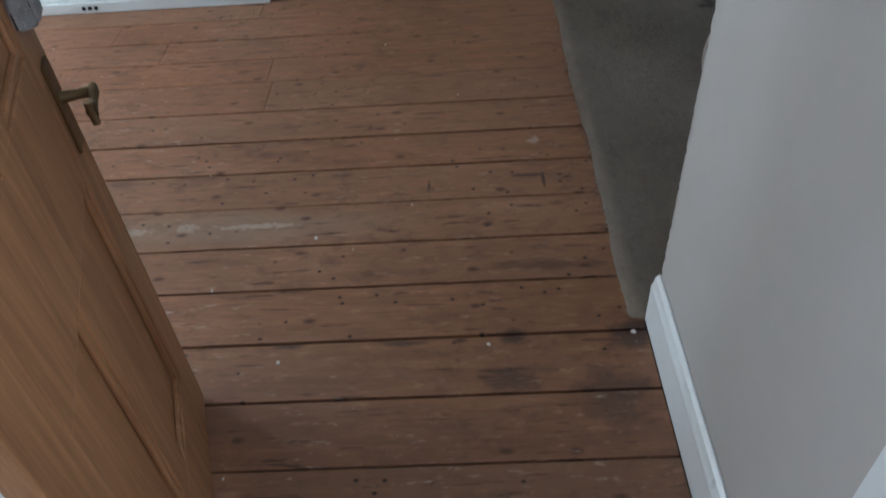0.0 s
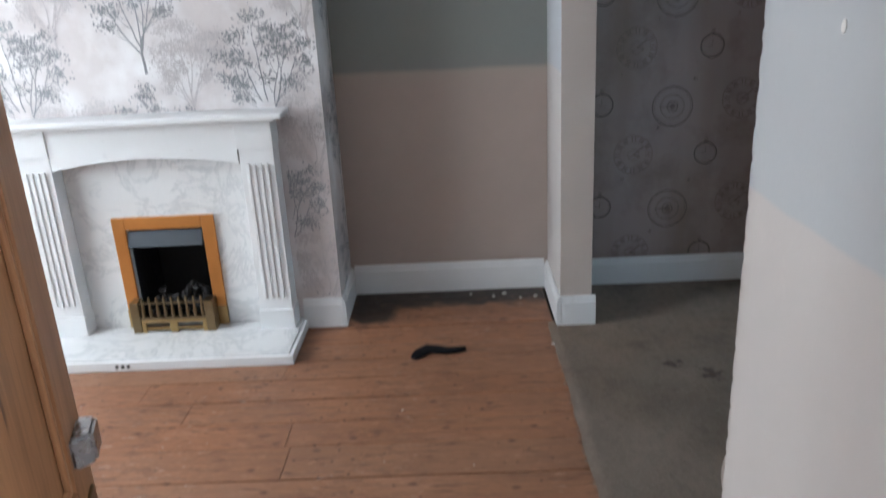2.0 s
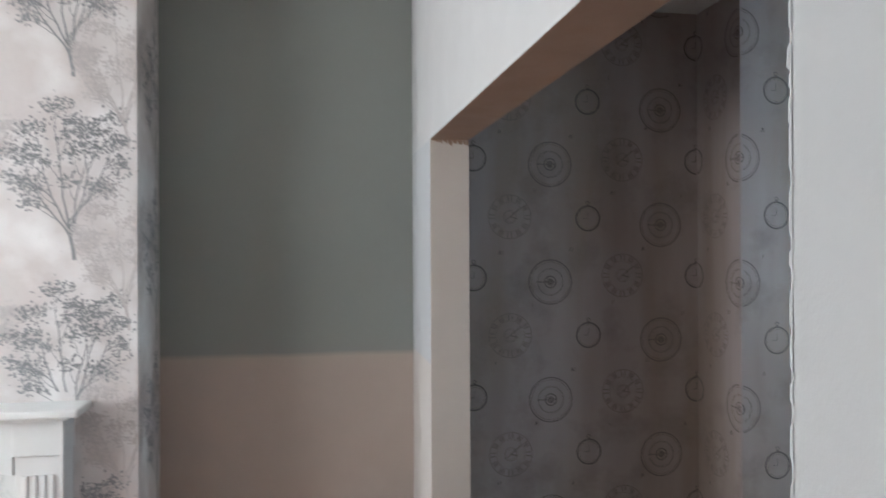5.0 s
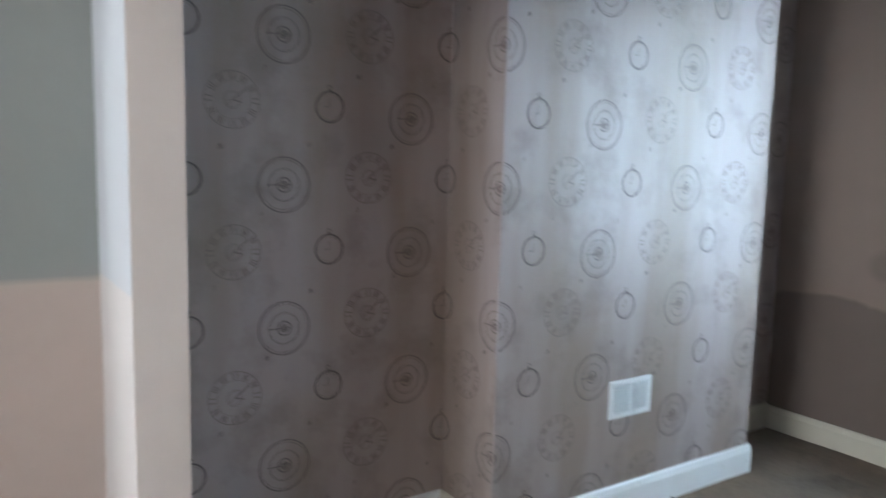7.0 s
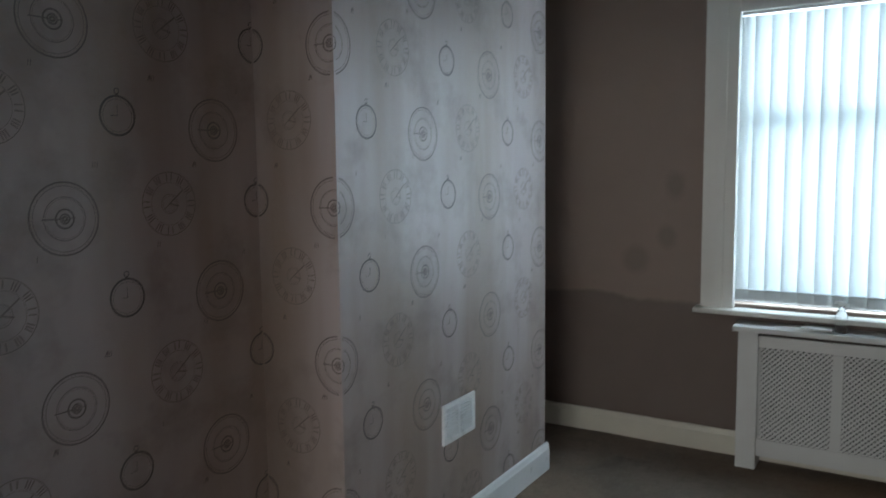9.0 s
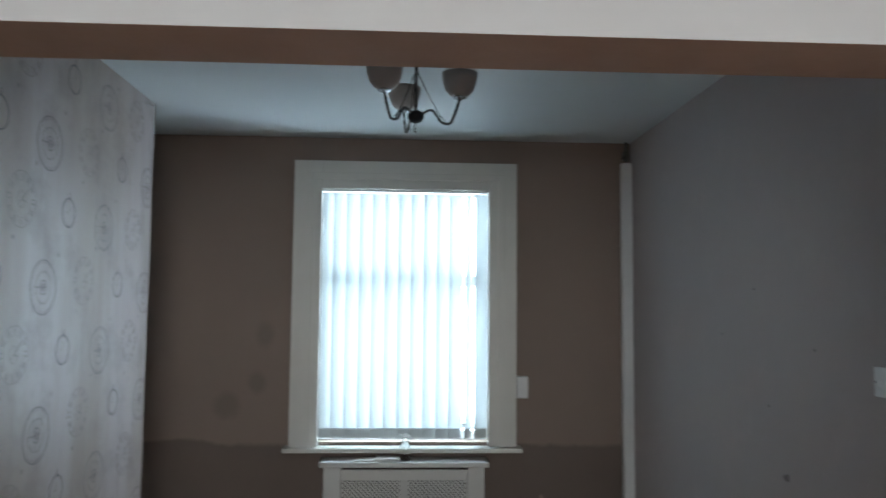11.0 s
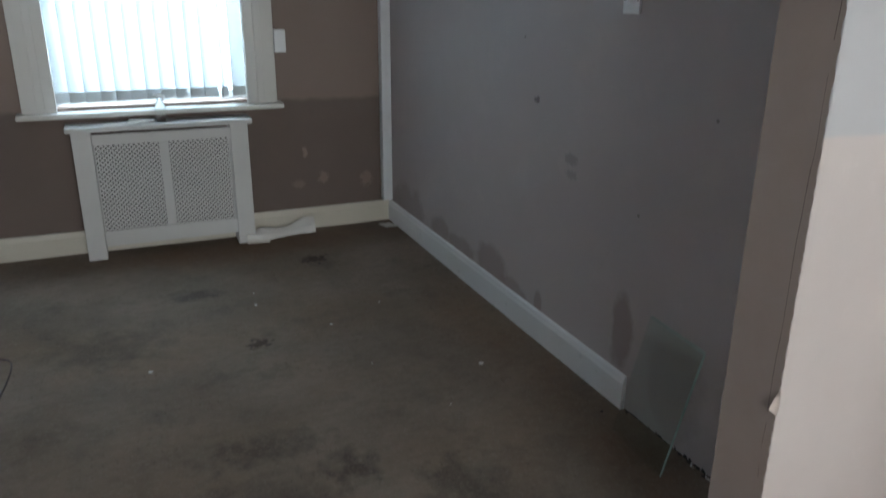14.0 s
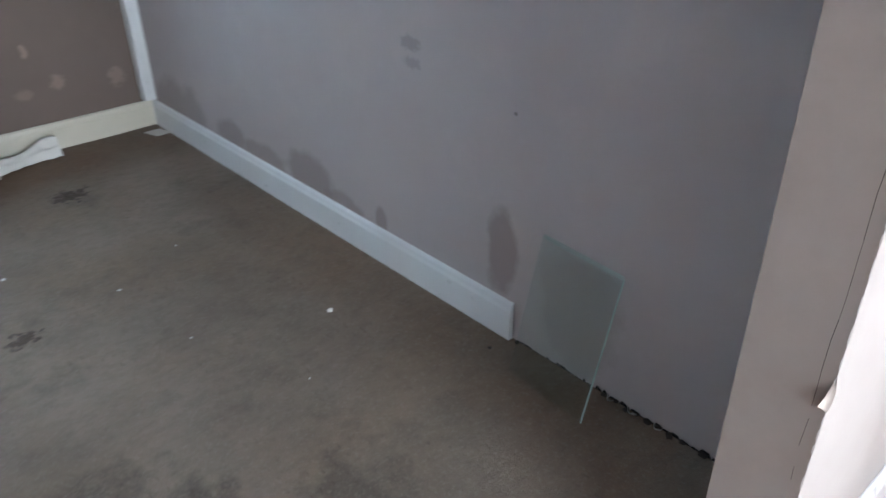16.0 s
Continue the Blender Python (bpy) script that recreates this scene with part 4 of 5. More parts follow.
# ---- wallpaper prints ----
def tree_print(bm, place, base_u, base_v, size, seed, dense=1.0):
    """A printed tree: a short trunk forking into spreading limbs that carry flat clumps of small leaf flecks."""
    r = random.Random(seed)
    k = size

    def strip(pts, w0, w1):
        for i in range(len(pts) - 1):
            (u, v), (u2, v2) = pts[i], pts[i + 1]
            wa, wb = w0 + (w1 - w0) * i / (len(pts) - 1), w0 + (w1 - w0) * (i + 1) / (len(pts) - 1)
            d = math.hypot(u2 - u, v2 - v) or 1
            nu, nv = (v2 - v) / d, -(u2 - u) / d
            place(bm, [(u - nu * wa, v - nv * wa), (u + nu * wa, v + nv * wa), (u2 + nu * wb, v2 + nv * wb), (u2 - nu * wb, v2 - nv * wb)])

    def curve(u, v, a0, a1, length, steps):
        pts = [(u, v)]
        for i in range(steps):
            a = a0 + (a1 - a0) * i / steps + r.uniform(-0.16, 0.16)
            u, v = u + math.sin(a) * length / steps, v + math.cos(a) * length / steps
            pts.append((u, v))
        return pts

    def clump(u, v, n, wide):
        for q in range(int(n * dense)):
            lu, lv = u + r.gauss(0, wide), v + r.gauss(0, wide * 0.62)
            s = r.uniform(0.0055, 0.0115) * k
            b = r.gauss(0.3, 0.9)
            c_, s_ = math.cos(b), math.sin(b)
            place(bm, [(lu + (c_ * x - s_ * y) * s, lv + (s_ * x + c_ * y) * s) for x, y in ((-1.3, 0), (0, -0.7), (1.4, 0.1), (0.1, 0.8))])

    trunk = curve(base_u, base_v, r.uniform(-0.12, 0.12), r.uniform(-0.12, 0.12), 0.24 * k, 5)
    strip(trunk, 0.0115 * k, 0.0080 * k)
    n_limb = 6
    for i in range(n_limb):
        a = -0.52 + 1.04 * i / (n_limb - 1) + r.uniform(-0.09, 0.09)
        u, v = trunk[3 + i % 3]
        ln = (0.74 - 0.22 * abs(a) + r.uniform(-0.06, 0.05)) * k
        pts = curve(u, v, a * 1.1, a * 0.45, ln, 9)
        strip(pts, 0.0062 * k, 0.0012 * k)
        clump(*pts[-1], 46, 0.050 * k)
        for j in (3, 5, 6, 8):
            s = r.choice((-1, 1)) if abs(a) < 0.4 else math.copysign(1, a)
            p2 = curve(*pts[j], a + s * r.uniform(0.4, 0.8), a + s * 0.2, r.uniform(0.10, 0.18) * k, 4)
            strip(p2, 0.0030 * k, 0.0008 * k)
            clump(*p2[-1], 36, 0.042 * k)
        if abs(a) > 0.3:
            p2 = curve(*pts[2], a + math.copysign(0.5, a), a + math.copysign(0.3, a), 0.17 * k, 5)
            strip(p2, 0.0030 * k, 0.0008 * k)
            clump(*p2[-1], 30, 0.034 * k)


lay = random.Random(31)


def on_breast_front(lo, hi, zlo, zhi):
    def place(bm, pts):
        if all(lo < u < hi and zlo < v < zhi and not (abs(u - FC) < 0.60 and v < 1.08) for u, v in pts):
            lift = 0.0008 + lay.random() * 0.0012
            bm.faces.new([bm.verts.new((u, B1[2] - lift, v)) for u, v in pts])
    return place


def on_breast_side(bm, pts):
    if all(0 < u - B1[1] < 0.39 and 0.155 < v < 2.71 for u, v in pts):
        lift = 0.0008 + lay.random() * 0.0012
        bm.faces.new([bm.verts.new((B1[1] + lift, B1[2] + (u - B1[1]), v)) for u, v in pts])


def mixed_place(bm, pts):
    on_breast_front(B1[0], B1[1], 0.155, 2.715)(bm, pts)
    on_breast_side(bm, pts)


for ink, nm, shift, size, dense in ((M_INK_M, "pale_tree_print", (0.185, 0.398), 0.50, 1.3), (M_INK_T, "tree_print", (0, 0), 0.575, 1.0)):
    bm = bmesh.new()
    for col in range(-2, 6):
        xc = -2.372 + 0.551 * col - 0.551 + shift[0]
        for row in range(-1, 5):
            zc = (0.281 if col % 2 else 0.606) + 0.653 * row + shift[1]
            tree_print(bm, mixed_place, xc, zc, size, (col % 2) * 7 + (3 if ink is M_INK_M else 0) + 21, dense)
    part(nm, bm, ink, breast_front, "printed tree pattern")


CP = 0.531          # repeat of the clock paper


def ring(q, u, v, r, w, n=28, a0=0.0, a1=math.tau):
    for k in range(n):
        t0, t1 = a0 + (a1 - a0) * k / n, a0 + (a1 - a0) * (k + 1) / n
        q.append([(u + (r + s * w / 2) * math.cos(t), v + (r + s * w / 2) * math.sin(t)) for s, t in ((-1, t0), (1, t0), (1, t1), (-1, t1))])


def stroke(q, u0, v0, u1, v1, w):
    d = math.hypot(u1 - u0, v1 - v0) or 1
    nu, nv = -(v1 - v0) / d * w / 2, (u1 - u0) / d * w / 2
    q.append([(u0 + nu, v0 + nv), (u1 + nu, v1 + nv), (u1 - nu, v1 - nv), (u0 - nu, v0 - nv)])


def clock_quads(kind, u, v, r):
    q = []
    if kind == "watch":
        ring(q, u, v, 0.056, 0.0065)
        ring(q, u, v, 0.047, 0.0012)
        ring(q, u, v + 0.070, 0.008, 0.003, 12)
        stroke(q, u, v + 0.058, u, v + 0.064, 0.008)
        stroke(q, u, v, u - 0.022, v, 0.002)
        stroke(q, u, v, u, v + 0.030, 0.002)
    elif kind == "target":
        for rr, w in ((0.100, 0.0046), (0.090, 0.0016), (0.060, 0.0022), (0.055, 0.0010), (0.026, 0.0050), (0.013, 0.0045), (0.006, 0.006)):
            ring(q, u, v, rr, w)
        stroke(q, u - 0.014, v, u - 0.066, v, 0.0036)
        stroke(q, u + 0.016, v, u + 0.030, v + 0.002, 0.0030)
        for k in range(60):
            t = k * math.tau / 60
            stroke(q, u + 0.0915 * math.cos(t), v + 0.0915 * math.sin(t), u + 0.096 * math.cos(t), v + 0.096 * math.sin(t), 0.0012)
    else:
        for rr, w in ((0.098, 0.0030), (0.066, 0.0016), (0.030, 0.0020), (0.024, 0.0012)):
            ring(q, u, v, rr, w)
        for k in range(12):
            t = k * math.tau / 12
            c, s = math.cos(t), math.sin(t)
            for o in ((-0.007, 0.0, 0.007) if k % 3 else (-0.008, 0.006)):
                stroke(q, u + 0.070 * c - o * s, v + 0.070 * s + o * c, u + 0.093 * c - o * s * 1.3, v + 0.093 * s + o * c * 1.3, 0.0042)
        stroke(q, u, v, u + 0.050, v + 0.040, 0.0050)
        stroke(q, u, v, u + 0.034, v - 0.008, 0.0050)
        stroke(q, u, v, u - 0.020, v - 0.016, 0.0030)
    return q


def small_numeral(q, u, v, r):
    n = r.randint(1, 3)
    for k in range(n):
        stroke(q, u + k * 0.007, v, u + k * 0.007 + 0.002, v + 0.017, 0.0022)
    if r.random() < 0.5:
        stroke(q, u - 0.006, v, u + 0.002, v + 0.018, 0.0024)
        stroke(q, u + 0.002, v + 0.018, u + 0.008, v, 0.0024)


side_d = -0.03 - B2[2]
SECTIONS = [
    (wall_clock, XD + 0.002, B2[0] - 0.001, lambda u, h: (u, -0.03 - h), 0.0),
    (breast_back, B2[0], B2[0] + side_d, lambda u, h: (B2[0] - h, -0.03 - (u - B2[0])), 0.0),
    (breast_back, B2[0] + side_d, B2[1] + side_d, lambda u, h: (u - side_d, B2[2] - h), 0.0),
    (breast_back, B2[1] + side_d, B2[1] + 2 * side_d, lambda u, h: (B2[1] + h, B2[2] + (u - B2[1] - side_d)), 0.0),
    (wall_clock, B2[1] + 2 * side_d, XB + 2 * side_d - 0.002, lambda u, h: (u - 2 * side_d, -0.03 - h), 0.0),
]
rng = random.Random(17)
motifs = {"dark": [], "grey": [], "pale": []}
for k in range(-1, 9):
    for kind, u0, zz in (("watch", 0.270, (0.962, 0.697)), ("roman", 0.435, (0.703, 0.966)), ("target", 0.622, (0.940, 0.668))):
        for j in range(-2, 5):
            u, v = u0 + k * CP, zz[k % 2] + (j - 0) * 0.5295
            motifs[{"roman": "pale", "target": "grey", "watch": "dark"}[kind]] += clock_quads(kind, u, v, rng)
            small_numeral(motifs["grey"], u + 0.09 + rng.uniform(0, 0.03), v + 0.12 + rng.uniform(-0.02, 0.02), rng)
for owner, ua, ub, to, _ in SECTIONS:
    for tone, mat in (("dark", M_INK_C), ("grey", M_INK_G), ("pale", M_INK_P)):
        bm = bmesh.new()
        for quad in motifs[tone]:
            if all(ua <= u <= ub and 0.152 < v < C2 - 0.01 for u, v in quad):
                lift = 0.0006 + lay.random() * 0.0008
                bm.faces.new([bm.verts.new((*to(u, lift), v)) for u, v in quad])
        if len(bm.faces):
            part("clock_print", bm, mat, owner, "printed clock faces")
        else:
            bm.free()

# ---- back room ----
cover = tagged(empty("radiator_cover"), "white painted radiator cover with lattice grilles under the window", "radiator cover")
RX, RY0, RY1, RT = XW - 0.125, -2.180, -1.242, 0.765
for y0, y1 in ((RY0, RY0 + 0.10), (RY1 - 0.10, RY1)):
    part("leg", boxes((RX - 0.012, XB - 0.022, y0, y1, 0.002, RT - 0.03), bevel=0.004), M_COVER, cover)
part("top_rail", boxes((RX, RX + 0.018, RY0 + 0.1005, RY1 - 0.1005, 0.655, RT - 0.048), bevel=0.003), M_COVER, cover)
part("bottom_rail", boxes((RX, RX + 0.018, RY0 + 0.1005, RY1 - 0.1005, 0.075, 0.165), bevel=0.003), M_COVER, cover)
ym = (RY0 + RY1) / 2
part("mid_stile", boxes((RX, RX + 0.018, ym - 0.026, ym + 0.026, 0.1655, 0.6545), bevel=0.003), M_COVER, cover)
part("shelf", boxes((RX - 0.035, XB - 0.022, RY0 - 0.025, RY1 + 0.025, RT - 0.0295, RT), bevel=0.005), M_COVER, cover)
# radiator coloured black so the lattice holes read as shaded
part("radiator", boxes((RX + 0.05, RX + 0.09, RY0 + 0.11, RY1 - 0.11, 0.14, 0.66)), M_DARK, cover, "radiator coloured black for the shade behind the lattice")


def lattice(y0, y1, z0, z1, step=0.0262):
    bm = bmesh.new()
    for s, dx in ((1, 0.0), (-1, 0.004)):
        k = -int((z1 - z0) / step) - 1
        while y0 + k * step < y1 + (z1 - z0):
            # strip along y = yk + s*(z - z0), clipped to the panel
            yk = y0 + k * step if s > 0 else y0 + k * step + 0.0
            ts = [0.0, z1 - z0]
            if s > 0:
                lo, hi = max(0, y0 - yk), min(z1 - z0, y1 - yk)
            else:
                lo, hi = max(0, yk - y1), min(z1 - z0, yk - y0)
            if hi - lo > 0.01:
                a, b = (yk + s * lo, z0 + lo), (yk + s * hi, z0 + hi)
                w = 0.0044
                ny, nz = -1 * w * 0.7071 * s, w * 0.7071
                f = [(a[0] + ny, a[1] + nz * 1), (b[0] + ny, b[1] + nz), (b[0] - ny, b[1] - nz), (a[0] - ny, a[1] - nz)]
                v0 = [bm.verts.new((RX + 0.006 + dx, *p)) for p in f]
                v1 = [bm.verts.new((RX + 0.0095 + dx, *p)) for p in f]
                bm.faces.new(v0)
                bm.faces.new(v1[::-1])
                for q in range(4):
                    bm.faces.new((v0[q], v1[q], v1[(q + 1) % 4], v0[(q + 1) % 4]))
            k += 1
    return bm


for y0, y1 in ((RY0 + 0.1005, ym - 0.0265), (ym + 0.0265, RY1 - 0.1005)):
    part("grille", lattice(y0, y1, 0.166, 0.654), M_COVER, cover, "diagonal wooden lattice")

bottle = tagged(empty("bottle"), "clear plastic spray bottle standing on the radiator cover", "bottle")
bm = bmesh.new()
lathe(bm, [(0.026, 0), (0.029, 0.006), (0.029, 0.085), (0.022, 0.105), (0.012, 0.122), (0.012, 0.135)], (XW - 0.10, -1.715, RT), 20)
part("bottle_body", bm, M_BOTTLE, bottle, "", True)
bm = boxes((XW - 0.115, XW - 0.085, -1.728, -1.702, RT + 0.1355, RT + 0.158), (XW - 0.108, XW - 0.092, -1.700, -1.682, RT + 0.146, RT + 0.156), (XW - 0.106, XW - 0.094, -1.745, -1.730, RT + 0.120, RT + 0.150), bevel=0.003)
part("spray_head", bm, M_PLASTIC, bottle, "white trigger head")
for k, (y, rz, w) in enumerate(((-1.50, 4, 0.17), (-1.61, -5, 0.14))):
    bm = boxes((-0.05, 0.05, -w / 2, w / 2, 0, 0.006 + 0.004 * k), bevel=0.0015)
    o = tagged(part("booklet", bm, M_PAPER), "thin grey folded leaflet lying on the radiator cover", "leaflet", "leaflets on the radiator cover")
    o.matrix_world = pose(XW - 0.085, y, RT + 0.0005 + k * 0.0065, 0, 0, rz)

# boxed pipe in the corner
pipe = tagged(empty("pipe_boxing"), "white plastic pipe boxing rising in the corner", "pipe")
bm = boxes((XB - 0.062, XB - 0.002, YH + 0.004, YH + 0.066, 0.152, 2.575), bevel=0.005)
part("boxing", bm, M_WHITE, pipe)
bm = bmesh.new()
tube(bm, [(XB - 0.032, YH + 0.034, 2.574), (XB - 0.032, YH + 0.034, C2 - 0.001)], 0.011, 12)
box(bm, XB - 0.05, XB - 0.002, YH + 0.015, YH + 0.055, 2.60, 2.65, 0.003)
part("bare_pipe", bm, M_CHROME, pipe, "dull bare pipe and clip")

# sensor box on the window surround
o = tagged(part("junction_box", boxes((XW - 0.030, XB - 0.0005, -2.455, -2.3865, 1.12, 1.25), bevel=0.006), M_PLASTIC), "small white plastic box beside the window surround", "electrical box")

# double light switch
sw = tagged(empty("light_switch"), "white double light switch on the grey wall", "light switch")
part("switch_plate", boxes((1.157, 1.247, YH + 0.0005, YH + 0.011, 1.417, 1.505), bevel=0.004), M_PLASTIC, sw)
for x in (1.187, 1.217):
    o = part("rocker", boxes((-0.006, 0.006, -0.003, 0.004, -0.011, 0.011), bevel=0.002), M_PLASTIC, sw)
    o.matrix_local = pose(x, YH + 0.0125, 1.461, 9, 0, 0)
for x in (1.166, 1.238):
    bm = bmesh.new()
    lathe(bm, [(0.0035, 0), (0.003, 0.0012)], (0, 0, 0), 10)
    o = part("screw", bm, M_STEEL, sw)
    o.matrix_local = pose(x, YH + 0.0112, 1.461, -90, 0, 0)

# wall vent on the chimney breast
vent = tagged(empty("wall_vent"), "white plastic louvre vent on the clock wallpaper", "vent")
VX0, VX1, VZ0, VZ1, VY = 1.962, 2.222, 0.462, 0.630, B2[2] - 0.0016
bm = boxes((VX0, VX0 + 0.022, VY - 0.012, VY, VZ0, VZ1), (VX1 - 0.022, VX1, VY - 0.012, VY, VZ0, VZ1), (VX0 + 0.0222, VX1 - 0.0222, VY - 0.012, VY, VZ1 - 0.018, VZ1), (VX0 + 0.0222, VX1 - 0.0222, VY - 0.012, VY, VZ0, VZ0 + 0.018), ((VX0 + VX1) / 2 - 0.008, (VX0 + VX1) / 2 + 0.008, VY - 0.012, VY, VZ0 + 0.0182, VZ1 - 0.0182), bevel=0.002)
part("vent_frame", bm, M_PLASTIC, vent)
# backing coloured near-black as the shade between the louvres
part("vent_backing", boxes((VX0 + 0.015, VX1 - 0.015, VY - 0.002, VY, VZ0 + 0.012, VZ1 - 0.012)), plain("vent_recess_shade", (0.02, 0.02, 0.022), 0.8), vent, "near-black backing coloured as the shade of the recess")
sl = finish("louvre", boxes((-0.0485, 0.0485, -0.0072, 0.0072, -0.0010, 0.0010)), M_PLASTIC)
for cx in (VX0 + 0.0715, VX1 - 0.0715):
    for k in range(9):
        o = new("louvre", sl)
        o.parent = vent
        o.matrix_local = pose(cx, VY - 0.0075, VZ0 + 0.026 + k * 0.0145, 20, 0, 0)

# ---- ceiling lights ----
def chandelier(name, centre, drop, label, turn, shade_mat, arm_mat):
    """Three-arm ceiling light with bowl shades; centre is the ceiling point."""
    top = tagged(empty(name, pose(*centre, 0, 0, turn)), label, "ceiling light")
    hub = -drop
    bm = bmesh.new()
    lathe(bm, [(0.034, -0.014), (0.032, -0.005), (0.034, -0.0005)], (0, 0, 0), 24)
    part("ceiling_rose", bm, arm_mat, top)
    bm = bmesh.new()
    tube(bm, [(0, 0, -0.02), (0, 0, hub)], 0.0065, 10)
    part("stem", bm, arm_mat, top)
    bm = bmesh.new()
    lathe(bm, [(0.006, hub - 0.032), (0.024, hub - 0.026), (0.034, hub - 0.010), (0.034, hub + 0.008), (0.022, hub + 0.018), (0.008, hub + 0.024)], (0, 0, 0), 20)
    part("hub", bm, M_IRON, top, "black hub", True)
    bm = bmesh.new()
    tube(bm, [(0.019 * math.cos(k * math.tau / 20), 0, hub - 0.051 + 0.019 * math.sin(k * math.tau / 20)) for k in range(20)], 0.0025, 8, True)
    part("ring", bm, arm_mat, top)
    for k in range(3):
        th = k * math.tau / 3
        c, s = math.cos(th), math.sin(th)
        pts = []
        for i in range(19):
            t = i / 18
            r = 0.02 + 0.165 * t + 0.012 * math.sin(t * math.pi)
            z = hub + (0.022 * math.sin(t * 2.2 * math.pi) if t < 0.45 else 0) - 0.040 * math.sin(max(0, t - 0.25) / 0.75 * math.pi) + 0.062 * max(0, t - 0.72) ** 1.2 / 0.28 ** 1.2
            pts.append((r * c, r * s, z))
        bm = bmesh.new()
        tube(bm, pts, 0.006, 10)
        arm = part("arm", bm, arm_mat, top, "", True)
        e = pts[-1]
        bm = bmesh.new()
        lathe(bm, [(0.008, -0.004), (0.026, 0.002), (0.028, 0.006), (0.014, 0.016), (0.014, 0.03)], e, 20)
        part("cup", bm, M_STEEL, arm, "bright metal cup")
        bm = bmesh.new()
        lathe(bm, [(0.018, 0.010), (0.040, 0.016), (0.059, 0.038), (0.070, 0.072), (0.074, 0.108), (0.071, 0.108), (0.067, 0.072), (0.056, 0.041), (0.038, 0.020), (0.016, 0.014)], e, 28, False)
        part("shade", bm, shade_mat, arm, "frosted bowl glass shade", True)
        bm = bmesh.new()
        tube(bm, [(0.006 * c, 0.006 * s, -0.06), (0.05 * c, 0.05 * s, hub * 0.62), (0.10 * c, 0.10 * s, hub + 0.0), (0.125 * c, 0.125 * s, hub - 0.028)], 0.0022, 6)
        part("chain", bm, arm_mat, top)
    return top


chandelier("chandelier", (2.15, -1.737, C2), 0.245, "dark metal three-arm ceiling light with frosted bowl shades", 16, M_SHADE, M_CHROME)
chandelier("pendant_light", (-1.86, -1.72, C1), 0.26, "brass three-arm ceiling light with pale bowl shades", 68, plain("white_frosted_glass", (0.62, 0.60, 0.57), 0.35), plain("copper_brass", (0.36, 0.19, 0.10), 0.3, 1.0))

# ---- loose things ----
# dark sock on the boards
bm = bmesh.new()
path = [(-0.690, -0.815), (-0.665, -0.770), (-0.630, -0.735), (-0.590, -0.745), (-0.545, -0.760), (-0.500, -0.755), (-0.462, -0.745)]
wid = [0.020, 0.036, 0.040, 0.033, 0.028, 0.024, 0.014]
rings = []
for i, ((x, y), w) in enumerate(zip(path, wid)):
    a, b = path[max(0, i - 1)], path[min(len(path) - 1, i + 1)]
    d = Vector((b[0] - a[0], b[1] - a[1], 0)).normalized()
    nrm = Vector((-d.y, d.x, 0))
    rings.append([bm.verts.new(Vector((x, y, 0.009)) + nrm * (w * math.cos(k * math.tau / 12) * (1 + 0.2 * noise.noise((i, k, 3)))) + Vector((0, 0, 0.011 * math.sin(k * math.tau / 12) * (1 + 0.5 * noise.noise((i * 2, k, 1)))))) for k in range(12)])
for r0, r1 in zip(rings, rings[1:]):
    for k in range(12):
        bm.faces.new((r0[k], r0[(k + 1) % 12], r1[(k + 1) % 12], r1[k]))
bm.faces.new(rings[0][::-1])
bm.faces.new(rings[-1])
tagged(part("sock", bm, M_CLOTH, None, "", True), "crumpled black sock lying on the floorboards", "sock")

# two sheets of glass leaning on the hall wall
for k, (dx, dy) in enumerate(((0.0, 0.0), (0.006, 0.009))):
    bm = boxes((-0.145, 0.145, -0.0025, 0.0025, 0, 0.438), bevel=0.0006)
    o = tagged(empty("glass_sheet"), "greenish sheet of clear glass leaning against the wall", "sheet of glass", "leaning glass sheets")
    pane = part("pane", bm, M_SHEET, o)
    pane.visible_shadow = False
    part("edge", boxes((-0.1475, -0.1455, -0.0025, 0.0025, 0.003, 0.435), bevel=0.0005), M_EDGE, o, "pale green cut edge")
    part("edge", boxes((-0.145, 0.145, -0.0022, 0.0022, 0.4385, 0.4400), bevel=0.0004), M_EDGE, o, "pale green cut edge")
    o.matrix_world = pose(0.798 + dx, -2.974 - dy, 0.006, 14.6 + k * 0.3, 0, -4.0)

# brown cable on the carpet
bm = bmesh.new()
pts = [Vector(p) for p in ((2.40, -0.412, 0.012), (2.385, -0.50, 0.011), (2.362, -0.64, 0.011), (2.358, -0.80, 0.011), (2.362, -0.90, 0.011), (2.325, -0.955, 0.011), (2.24, -0.968, 0.011), (2.12, -0.962, 0.011), (1.98, -0.950, 0.011), (1.86, -0.958, 0.011), (1.72, -0.90, 0.011), (1.60, -0.70, 0.011), (1.52, -0.50, 0.011), (1.47, -0.418, 0.012))]
fine_pts = []
for i in range(len(pts) - 1):
    p0, p1, p2, p3 = pts[max(0, i - 1)], pts[i], pts[i + 1], pts[min(len(pts) - 1, i + 2)]
    for q in range(6):
        t = q / 6
        fine_pts.append(0.5 * ((2 * p1) + (p2 - p0) * t + (2 * p0 - 5 * p1 + 4 * p2 - p3) * t * t + (3 * p1 - p0 - 3 * p2 + p3) * t ** 3))
fine_pts.append(pts[-1])
tube(bm, fine_pts, 0.0042, 8)
tagged(part("cable", bm, M_CABLE, None, "", True), "thin brown cable looped on the carpet by the chimney breast", "cable")
tagged(part("cable_box", boxes((1.405, 1.452, B2[2] - 0.045, B2[2] - 0.0205, 0.012, 0.062), bevel=0.005), M_PLASTIC), "small white plastic cable box against the skirting", "cable box")

